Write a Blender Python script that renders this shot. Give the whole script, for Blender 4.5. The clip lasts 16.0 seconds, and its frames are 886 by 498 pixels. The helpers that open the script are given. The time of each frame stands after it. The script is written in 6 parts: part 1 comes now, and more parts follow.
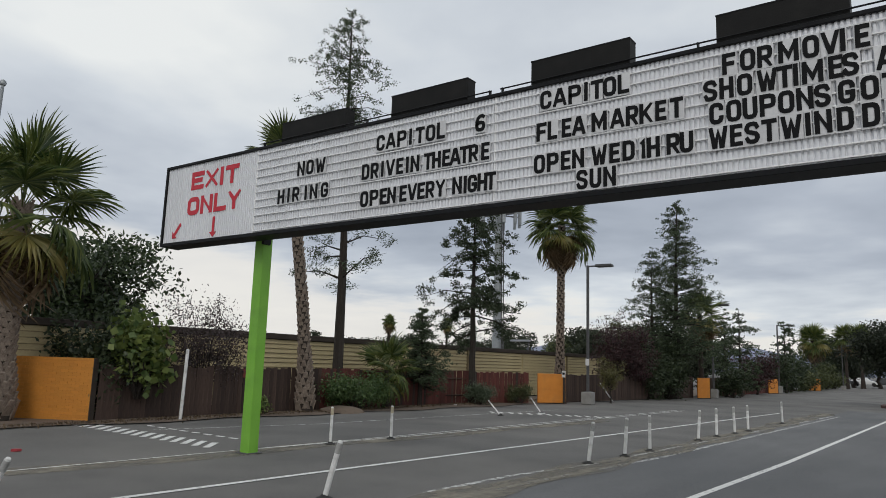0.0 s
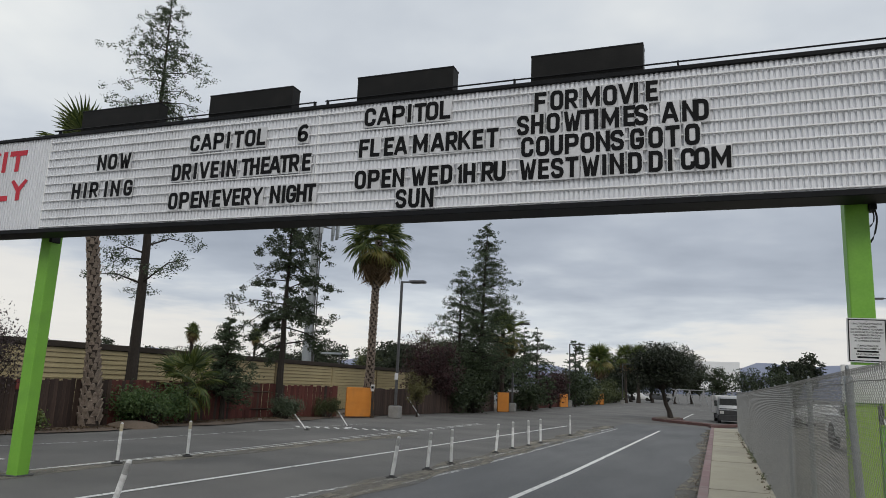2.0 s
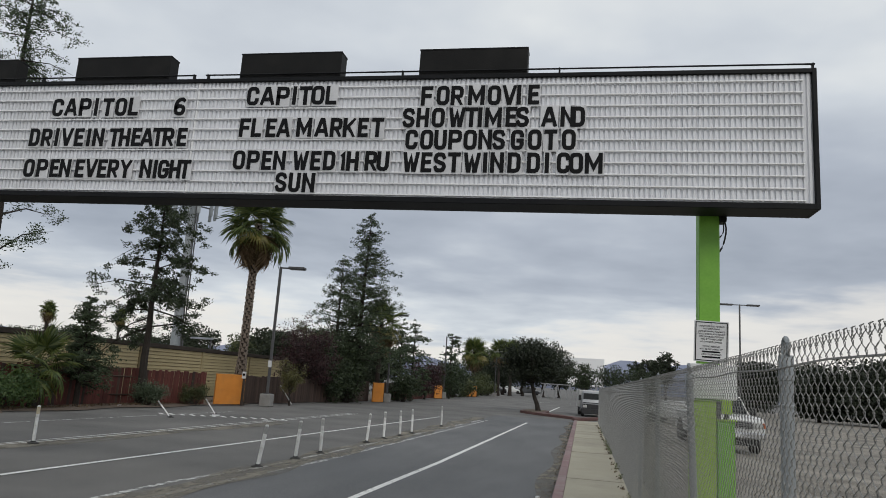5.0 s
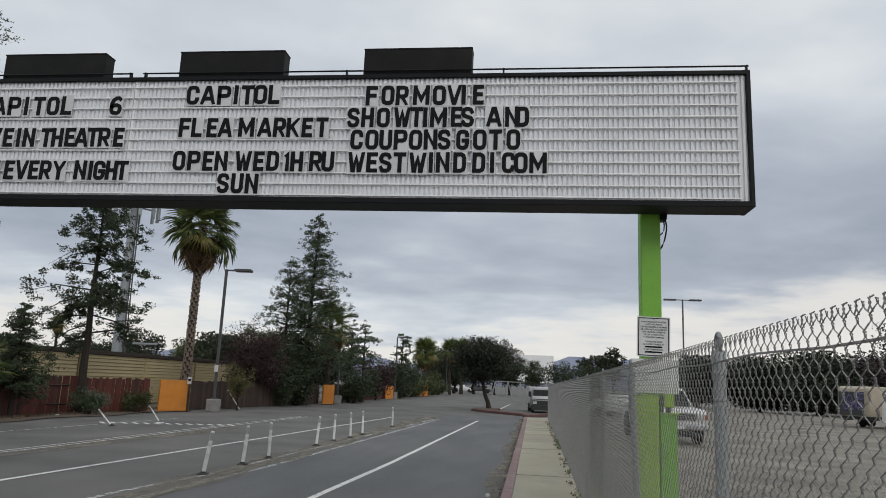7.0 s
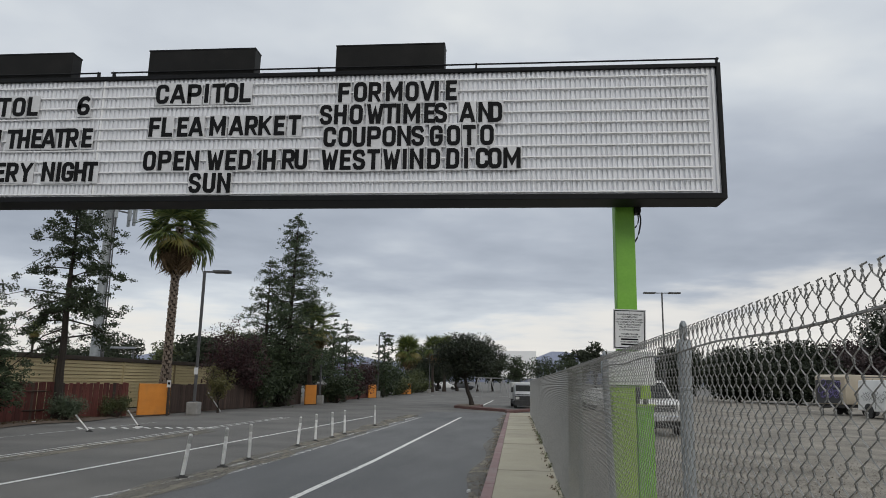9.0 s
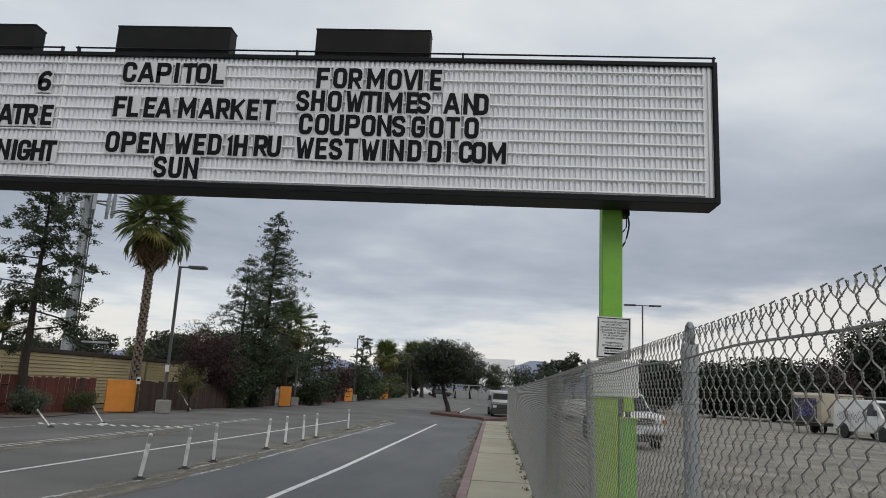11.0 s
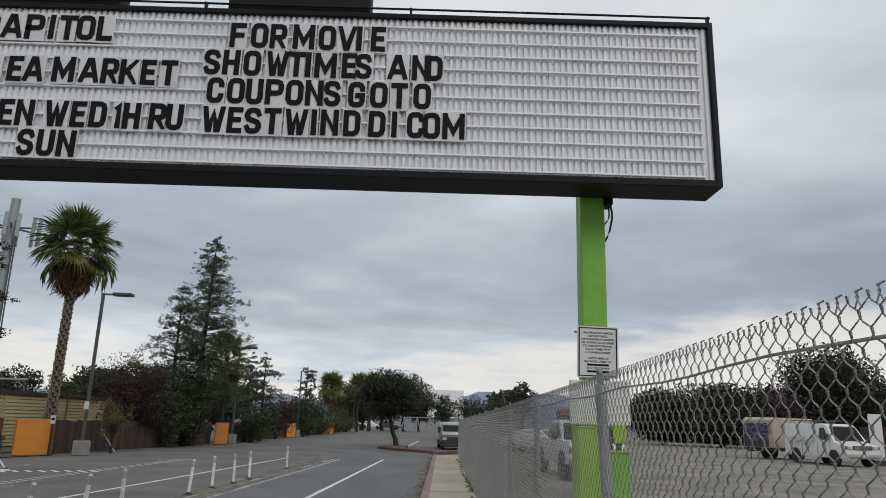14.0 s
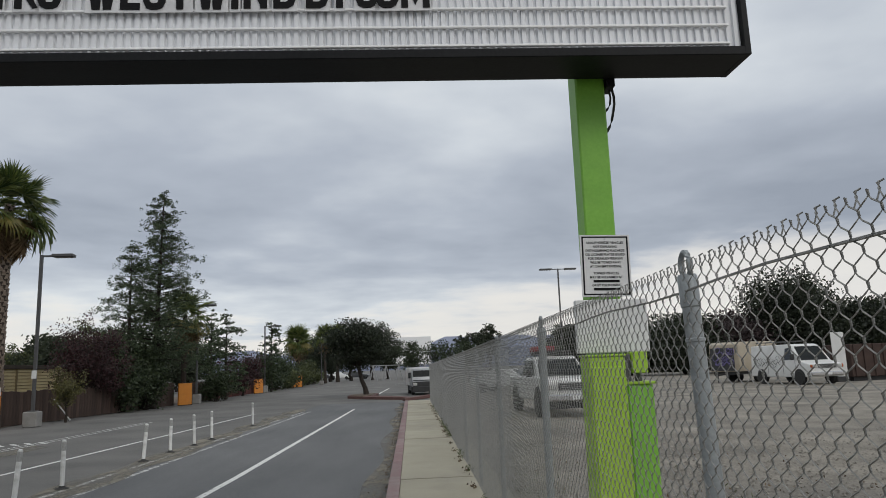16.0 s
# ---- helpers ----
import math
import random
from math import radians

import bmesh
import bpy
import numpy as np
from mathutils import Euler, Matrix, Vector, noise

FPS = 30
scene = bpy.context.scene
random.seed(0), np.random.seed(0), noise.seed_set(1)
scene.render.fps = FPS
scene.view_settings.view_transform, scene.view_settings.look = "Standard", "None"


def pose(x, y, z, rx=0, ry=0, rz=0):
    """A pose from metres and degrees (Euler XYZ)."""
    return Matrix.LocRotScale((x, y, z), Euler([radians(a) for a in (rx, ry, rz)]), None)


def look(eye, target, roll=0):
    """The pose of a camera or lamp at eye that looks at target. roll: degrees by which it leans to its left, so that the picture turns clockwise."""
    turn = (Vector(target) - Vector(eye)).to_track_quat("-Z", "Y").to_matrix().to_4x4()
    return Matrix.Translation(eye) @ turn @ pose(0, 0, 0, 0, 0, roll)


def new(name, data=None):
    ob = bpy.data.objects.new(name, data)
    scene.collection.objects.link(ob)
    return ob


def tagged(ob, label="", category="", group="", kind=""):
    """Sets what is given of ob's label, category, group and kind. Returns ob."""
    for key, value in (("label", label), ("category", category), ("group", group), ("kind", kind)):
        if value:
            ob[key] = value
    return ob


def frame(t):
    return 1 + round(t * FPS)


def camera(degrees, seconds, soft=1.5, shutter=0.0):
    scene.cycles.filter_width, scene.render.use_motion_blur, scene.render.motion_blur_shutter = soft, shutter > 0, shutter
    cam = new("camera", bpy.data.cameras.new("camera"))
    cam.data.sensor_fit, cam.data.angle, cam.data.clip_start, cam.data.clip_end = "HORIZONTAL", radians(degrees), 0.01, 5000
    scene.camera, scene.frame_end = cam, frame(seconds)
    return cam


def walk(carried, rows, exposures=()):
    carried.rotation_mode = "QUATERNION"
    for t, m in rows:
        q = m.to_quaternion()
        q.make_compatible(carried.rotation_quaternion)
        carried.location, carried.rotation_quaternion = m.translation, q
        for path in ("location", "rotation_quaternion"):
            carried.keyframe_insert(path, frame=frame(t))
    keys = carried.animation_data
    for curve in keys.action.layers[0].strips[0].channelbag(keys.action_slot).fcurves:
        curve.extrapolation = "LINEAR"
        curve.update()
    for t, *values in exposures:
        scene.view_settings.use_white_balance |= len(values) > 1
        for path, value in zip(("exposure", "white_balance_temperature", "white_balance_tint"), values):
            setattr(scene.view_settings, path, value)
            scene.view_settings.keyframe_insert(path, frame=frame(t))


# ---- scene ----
cam = camera(64.3, 16.0, soft=0.9)
PATH = [
    (0, (1.19, 0.62, 1.662), (0.032, 2.222, 1.981), 1.85),
    (0.5, (1.15, 0.572, 1.668), (0.109, 2.247, 2.002), 2.6),
    (1, (1.154, 0.603, 1.695), (0.267, 2.36, 2.049), 3.4),
    (1.5, (1.19, 0.596, 1.688), (0.416, 2.401, 2.065), 2.8),
    (2, (1.197, 0.605, 1.692), (0.497, 2.441, 2.065), 2.5),
    (2.5, (1.218, 0.616, 1.683), (0.596, 2.481, 2.05), 2.2),
    (3, (1.23, 0.624, 1.685), (0.683, 2.515, 2.04), 2.3),
    (3.5, (1.25, 0.623, 1.689), (0.757, 2.53, 2.036), 3.2),
    (4, (1.257, 0.619, 1.685), (0.801, 2.535, 2.037), 4.0),
    (6.5, (1.28, 0.589, 1.686), (1.01, 2.534, 2.065), 2.4),
    (7, (1.295, 0.622, 1.696), (1.051, 2.572, 2.068), 2.4),
    (7.5, (1.292, 0.657, 1.706), (1.033, 2.604, 2.085), 2.4),
    (8, (1.294, 0.617, 1.69), (1.062, 2.566, 2.074), 2.4),
    (8.5, (1.307, 0.63, 1.689), (1.106, 2.584, 2.065), 1.3),
    (9, (1.358, 0.654, 1.688), (1.167, 2.611, 2.055), 1.1),
    (11.5, (1.374, 1.22, 1.677), (1.237, 3.174, 2.081), 3.2),
    (12, (1.29, 1.359, 1.627), (1.233, 3.302, 2.094), 1.1),
    (12.5, (1.307, 1.617, 1.687), (1.287, 3.551, 2.193), 1.3),
    (13, (1.316, 1.924, 1.666), (1.229, 3.856, 2.177), 3.0),
    (13.5, (1.264, 2.223, 1.64), (1.308, 4.162, 2.129), -0.3),
    (14, (1.302, 2.613, 1.661), (1.305, 4.556, 2.138), 1.7),
    (14.5, (1.294, 3.006, 1.669), (1.358, 4.961, 2.083), -0.3),
    (15, (1.29, 3.33, 1.655), (1.277, 5.283, 2.085), 0.2),
    (15.5, (1.239, 3.554, 1.629), (1.275, 5.512, 2.033), -0.1),
    (16, (1.233, 3.871, 1.616), (1.349, 5.84, 1.947), -2.1),
]
walk(cam, [(t, look(e, g, r)) for t, e, g, r in PATH])

# ---- world and light ----
world = bpy.data.worlds.new("overcast")
scene.world = world
world.use_nodes = True
wn, wl = world.node_tree.nodes, world.node_tree.links
wn.clear()


def wnode(kind, **inputs):
    n = wn.new(kind)
    for k, v in inputs.items():
        n.inputs[k.replace("_", " ")].default_value = v
    return n


def wmath(op, a, b=None, c=None):
    n = wn.new("ShaderNodeMath")
    n.operation = op
    for i, v in enumerate((a, b, c)):
        if v is None:
            continue
        if isinstance(v, (int, float)):
            n.inputs[i].default_value = v
        else:
            wl.new(v, n.inputs[i])
    return n.outputs[0]


SUN_EL, SUN_ROT = 38.0, 150.0
sky = wn.new("ShaderNodeTexSky")
sky.sky_type, sky.sun_disc = "NISHITA", False
sky.sun_elevation, sky.sun_rotation = radians(SUN_EL), radians(SUN_ROT)
sky_bg = wnode("ShaderNodeBackground", Strength=0.08)
wl.new(sky.outputs[0], sky_bg.inputs["Color"])
coord = wn.new("ShaderNodeTexCoord")
sep = wn.new("ShaderNodeSeparateXYZ")
wl.new(coord.outputs["Generated"], sep.inputs[0])
up = wmath("MAXIMUM", sep.outputs[2], 0.0)
den = wmath("ADD", up, 0.10)
flat = wn.new("ShaderNodeCombineXYZ")
wl.new(wmath("DIVIDE", sep.outputs[0], den), flat.inputs[0])
wl.new(wmath("DIVIDE", sep.outputs[1], den), flat.inputs[1])
big = wnode("ShaderNodeTexNoise", Scale=0.55, Detail=5.0, Roughness=0.5, Distortion=0.3)
wl.new(flat.outputs[0], big.inputs["Vector"])
fine = wnode("ShaderNodeTexNoise", Scale=2.4, Detail=4.0, Roughness=0.5)
wl.new(flat.outputs[0], fine.inputs["Vector"])
# cloud tone: stratus noise, and the pale high dome of an even overcast
lift = wn.new("ShaderNodeValToRGB")
lift.color_ramp.elements[0].position, lift.color_ramp.elements[0].color = 0.0, (0.66, 0.66, 0.66, 1)
lift.color_ramp.elements[1].position, lift.color_ramp.elements[1].color = 0.55, (0.72, 0.72, 0.72, 1)
for p, c in ((0.06, 0.70), (0.11, 0.54), (0.17, 0.34), (0.27, 0.36), (0.38, 0.62)):
    e = lift.color_ramp.elements.new(p)
    e.color = (c, c, c, 1)
wl.new(up, lift.inputs[0])
tone = wmath("MULTIPLY_ADD", wmath("SUBTRACT", big.outputs["Fac"], 0.5), 1.25,
             wmath("MULTIPLY_ADD", wmath("SUBTRACT", fine.outputs["Fac"], 0.5), 0.36, wmath("MULTIPLY_ADD", wmath("MINIMUM", wmath("MAXIMUM", wmath("SUBTRACT", -0.38, sep.outputs[0]), 0.0), 0.45), 0.20, lift.outputs[0])))
ramp = wn.new("ShaderNodeValToRGB")
ramp.color_ramp.elements[0].position, ramp.color_ramp.elements[0].color = 0.12, (0.29, 0.325, 0.385, 1)
ramp.color_ramp.elements[1].position, ramp.color_ramp.elements[1].color = 0.86, (0.77, 0.79, 0.785, 1)
for p, c in ((0.40, (0.41, 0.45, 0.515, 1)), (0.64, (0.58, 0.62, 0.665, 1))):
    e = ramp.color_ramp.elements.new(p)
    e.color = c
wl.new(tone, ramp.inputs[0])
# a pale break under the cloud bank, higher towards the east
edge = wmath("MULTIPLY_ADD", wmath("MINIMUM", wmath("MAXIMUM", wmath("ADD", sep.outputs[0], 0.1), 0.0), 0.55), 0.20, 0.05)
edge = wmath("MULTIPLY_ADD", wmath("MAXIMUM", wmath("SUBTRACT", -0.4, sep.outputs[0]), 0.0), 0.2, edge)
edge = wmath("MULTIPLY_ADD", wmath("SUBTRACT", big.outputs["Fac"], 0.5), 0.22, edge)
edge = wmath("MULTIPLY_ADD", wmath("SUBTRACT", fine.outputs["Fac"], 0.5), 0.10, edge)
gap_fac = wn.new("ShaderNodeMapRange")
gap_fac.interpolation_type = "SMOOTHSTEP"
gap_fac.inputs["From Min"].default_value, gap_fac.inputs["From Max"].default_value = -0.03, 0.03
gap_fac.inputs["To Max"].default_value = 0.8
wl.new(wmath("SUBTRACT", edge, up), gap_fac.inputs[0])
break_mix = wn.new("ShaderNodeMix")
break_mix.data_type = "RGBA"
break_mix.inputs[7].default_value = (0.75, 0.725, 0.685, 1)
wl.new(gap_fac.outputs[0], break_mix.inputs[0])
wl.new(ramp.outputs[0], break_mix.inputs[6])
cloud_bg = wnode("ShaderNodeBackground", Strength=1.1)
wl.new(break_mix.outputs[2], cloud_bg.inputs["Color"])
mix = wnode("ShaderNodeMixShader", Fac=0.95)
wl.new(sky_bg.outputs[0], mix.inputs[1])
wl.new(cloud_bg.outputs[0], mix.inputs[2])
wout = wn.new("ShaderNodeOutputWorld")
wl.new(mix.outputs[0], wout.inputs[0])

sun = new("sun", bpy.data.lights.new("sun", "SUN"))
sun.data.energy, sun.data.angle, sun.data.color = 0.7, radians(25), (1.0, 0.96, 0.9)
sun.matrix_world = look((0, 0, 60), (-30 * math.sin(radians(SUN_ROT)), -30 * math.cos(radians(SUN_ROT)), 60 - 30 * math.tan(radians(SUN_EL))))
scene.view_settings.exposure = 0.0


# ---- materials ----
def surface(name, a, b, scale=6.0, fine=60.0, rough=0.8, bump=0.3, metal=0.0, vary=0.0, stretch=(1, 1, 1), dirt=None, dirt_scale=1.2, dirt_amount=0.5, gloss=0.5):
    """Two colours mixed by coarse and fine noise, relief from the fine one, stains of a third colour."""
    m = bpy.data.materials.new(name)
    m.use_nodes = True
    n, l = m.node_tree.nodes, m.node_tree.links
    bsdf = n["Principled BSDF"]
    bsdf.inputs["Roughness"].default_value, bsdf.inputs["Metallic"].default_value = rough, metal
    bsdf.inputs["Specular IOR Level"].default_value = gloss
    tc, mp = n.new("ShaderNodeTexCoord"), n.new("ShaderNodeMapping")
    mp.inputs["Scale"].default_value = stretch
    l.new(tc.outputs["Object"], mp.inputs[0])

    def noise_at(s, detail):
        t = n.new("ShaderNodeTexNoise")
        t.inputs["Scale"].default_value, t.inputs["Detail"].default_value = s, detail
        l.new(mp.outputs[0], t.inputs["Vector"])
        return t.outputs["Fac"]

    c, f = noise_at(scale, 4), noise_at(fine, 3)
    add = n.new("ShaderNodeMath")
    add.operation = "ADD"
    l.new(c, add.inputs[0])
    l.new(f, add.inputs[1])
    rng = n.new("ShaderNodeMapRange")
    rng.inputs["From Min"].default_value, rng.inputs["From Max"].default_value = 0.7, 1.3
    l.new(add.outputs[0], rng.inputs[0])
    mx = n.new("ShaderNodeMix")
    mx.data_type = "RGBA"
    mx.inputs[6].default_value, mx.inputs[7].default_value = (*a, 1), (*b, 1)
    l.new(rng.outputs[0], mx.inputs[0])
    col = mx.outputs[2]
    if dirt:
        d = n.new("ShaderNodeMapRange")
        d.inputs["From Min"].default_value, d.inputs["From Max"].default_value, d.inputs["To Max"].default_value = 0.5, 0.75, dirt_amount
        l.new(noise_at(dirt_scale, 6), d.inputs[0])
        m2 = n.new("ShaderNodeMix")
        m2.data_type = "RGBA"
        m2.inputs[7].default_value = (*dirt, 1)
        l.new(d.outputs[0], m2.inputs[0])
        l.new(col, m2.inputs[6])
        col = m2.outputs[2]
    if vary:
        info, hsv, vr = n.new("ShaderNodeObjectInfo"), n.new("ShaderNodeHueSaturation"), n.new("ShaderNodeMapRange")
        vr.inputs["To Min"].default_value, vr.inputs["To Max"].default_value = 1 - vary, 1 + vary
        l.new(info.outputs["Random"], vr.inputs[0])
        l.new(vr.outputs[0], hsv.inputs["Value"])
        l.new(col, hsv.inputs["Color"])
        col = hsv.outputs[0]
    l.new(col, bsdf.inputs["Base Color"])
    if bump:
        bp = n.new("ShaderNodeBump")
        bp.inputs["Strength"].default_value, bp.inputs["Distance"].default_value = bump, 0.01
        l.new(f, bp.inputs["Height"])
        l.new(bp.outputs[0], bsdf.inputs["Normal"])
    return m


def leafy(name, a, b, rough=0.55):
    """Foliage that differs from leaf to leaf."""
    m = bpy.data.materials.new(name)
    m.use_nodes = True
    n, l = m.node_tree.nodes, m.node_tree.links
    bsdf = n["Principled BSDF"]
    bsdf.inputs["Roughness"].default_value = rough
    geo, mx = n.new("ShaderNodeNewGeometry"), n.new("ShaderNodeMix")
    mx.data_type = "RGBA"
    mx.inputs[6].default_value, mx.inputs[7].default_value = (*a, 1), (*b, 1)
    l.new(geo.outputs["Random Per Island"], mx.inputs[0])
    l.new(mx.outputs[2], bsdf.inputs["Base Color"])
    tr, ms = n.new("ShaderNodeBsdfTranslucent"), n.new("ShaderNodeMixShader")
    l.new(mx.outputs[2], tr.inputs[0])
    ms.inputs[0].default_value = 0.25
    l.new(bsdf.outputs[0], ms.inputs[1])
    l.new(tr.outputs[0], ms.inputs[2])
    l.new(ms.outputs[0], n["Material Output"].inputs[0])
    return m


def glassy(name, tint=(0.02, 0.025, 0.03), rough=0.05):
    m = bpy.data.materials.new(name)
    m.use_nodes = True
    b = m.node_tree.nodes["Principled BSDF"]
    b.inputs["Base Color"].default_value, b.inputs["Roughness"].default_value = (*tint, 1), rough
    return m


def patchy(name, a, b, scale, low, high, stretch=(1, 1, 1)):
    """Thin loose dirt or worn paint: solid in patches, nothing between."""
    m = surface(name, a, b, 9, 140, 0.95, 0.4)
    n, l = m.node_tree.nodes, m.node_tree.links
    tc, mp, t, r = (n.new(k) for k in ("ShaderNodeTexCoord", "ShaderNodeMapping", "ShaderNodeTexNoise", "ShaderNodeMapRange"))
    mp.inputs["Scale"].default_value = stretch
    l.new(tc.outputs["Object"], mp.inputs[0])
    l.new(mp.outputs[0], t.inputs["Vector"])
    t.inputs["Scale"].default_value, t.inputs["Detail"].default_value, t.inputs["Roughness"].default_value = scale, 7, 0.65
    r.inputs["From Min"].default_value, r.inputs["From Max"].default_value = low, high
    l.new(t.outputs["Fac"], r.inputs[0])
    l.new(r.outputs[0], n["Principled BSDF"].inputs["Alpha"])
    return m


ASPHALT = surface("asphalt", (0.085, 0.083, 0.080), (0.182, 0.176, 0.166), 0.45, 100, 0.95, 0.7, dirt=(0.175, 0.168, 0.155), dirt_scale=0.22, dirt_amount=0.55)
LANE = surface("newer_asphalt", (0.082, 0.085, 0.089), (0.180, 0.182, 0.183), 0.55, 110, 0.95, 0.6, stretch=(1, 0.25, 1), dirt=(0.063, 0.065, 0.068), dirt_scale=0.6, dirt_amount=0.5)
GRAVEL = surface("gravel_lot", (0.095, 0.084, 0.070), (0.35, 0.318, 0.268), 0.7, 34, 0.95, 0.9, dirt=(0.085, 0.08, 0.075), dirt_scale=0.25, dirt_amount=0.6)
CONCRETE = surface("sidewalk_concrete", (0.31, 0.285, 0.215), (0.395, 0.365, 0.285), 0.9, 130, 0.9, 0.25, vary=0.06, dirt=(0.2, 0.185, 0.16), dirt_scale=1.4, dirt_amount=0.45)
RED_KERB = surface("faded_red_kerb_paint", (0.20, 0.125, 0.125), (0.265, 0.175, 0.172), 1.5, 90, 0.85, 0.3, vary=0.08, dirt=(0.26, 0.235, 0.215), dirt_scale=3, dirt_amount=0.7)
ROAD_PAINT = patchy("worn_road_paint", (0.62, 0.62, 0.60), (0.75, 0.75, 0.73), 9, 0.30, 0.42)
FAINT_PAINT = patchy("old_road_paint", (0.47, 0.47, 0.46), (0.62, 0.62, 0.60), 7, 0.36, 0.58)
DIRT = patchy("loose_sand", (0.180, 0.162, 0.128), (0.262, 0.238, 0.192), 2.2, 0.33, 0.66, (1, 0.35, 1))
SOIL = surface("bare_soil", (0.10, 0.075, 0.055), (0.17, 0.13, 0.10), 1.5, 50, 0.98, 0.9)
GREEN_PAINT = surface("bright_green_paint", (0.16, 0.40, 0.035), (0.20, 0.46, 0.05), 3, 50, 0.5, 0.08, dirt=(0.12, 0.27, 0.04), dirt_scale=2.2, dirt_amount=0.5)
LIME_PAINT = surface("lime_green_paint", (0.28, 0.47, 0.03), (0.33, 0.52, 0.045), 3, 60, 0.55, 0.1, dirt=(0.18, 0.32, 0.04), dirt_scale=2.5, dirt_amount=0.5)
BLACK_METAL = surface("black_painted_metal", (0.006, 0.0065, 0.0075), (0.012, 0.0125, 0.014), 2.5, 40, 0.5, 0.06, dirt=(0.014, 0.014, 0.015), dirt_scale=1.5, dirt_amount=0.4, gloss=0.15)
CHARCOAL = surface("charcoal_metal", (0.009, 0.009, 0.009), (0.015, 0.0147, 0.014), 3, 60, 0.6, 0.1, dirt=(0.035, 0.033, 0.03), dirt_scale=2.2, dirt_amount=0.4, gloss=0.15)
PANEL_WHITE = surface("white_acrylic_panel", (0.69, 0.70, 0.73), (0.78, 0.79, 0.815), 1.2, 30, 0.5, 0.05, dirt=(0.60, 0.60, 0.61), dirt_scale=0.9, dirt_amount=0.5, stretch=(1, 1, 0.4))
TRACK = surface("clear_track", (0.80, 0.80, 0.80), (0.88, 0.88, 0.88), 5, 60, 0.3, 0.03)
LETTER_BLACK = surface("black_letter_plastic", (0.005, 0.005, 0.0055), (0.010, 0.010, 0.011), 8, 60, 0.5, 0.04, gloss=0.12)
PLATE = surface("cloudy_letter_plate", (0.58, 0.58, 0.59), (0.67, 0.67, 0.68), 4, 40, 0.4, 0.02, vary=0.08)
SIGN_RED = surface("red_vinyl", (0.50, 0.012, 0.03), (0.58, 0.02, 0.04), 5, 60, 0.5, 0.04)
GALV = surface("galvanized_steel", (0.235, 0.255, 0.265), (0.34, 0.365, 0.375), 6, 80, 0.5, 0.12, metal=0.35, dirt=(0.22, 0.23, 0.235), dirt_scale=5, dirt_amount=0.6)
WIRE = surface("galvanized_wire", (0.20, 0.20, 0.192), (0.35, 0.345, 0.33), 20, 150, 0.5, 0.05, metal=0.5)
STEEL_DARK = surface("dark_bronze_steel", (0.055, 0.055, 0.058), (0.09, 0.09, 0.092), 4, 60, 0.55, 0.1)
SIGN_WHITE = surface("white_sign_sheet", (0.60, 0.60, 0.60), (0.68, 0.68, 0.68), 4, 60, 0.4, 0.03)
POST_WHITE = surface("white_plastic_post", (0.60, 0.60, 0.585), (0.74, 0.74, 0.73), 5, 60, 0.6, 0.1, vary=0.1, dirt=(0.26, 0.25, 0.23), dirt_scale=7, dirt_amount=0.8)
RUBBER = surface("black_rubber", (0.018, 0.018, 0.018), (0.035, 0.034, 0.033), 9, 90, 0.85, 0.2)


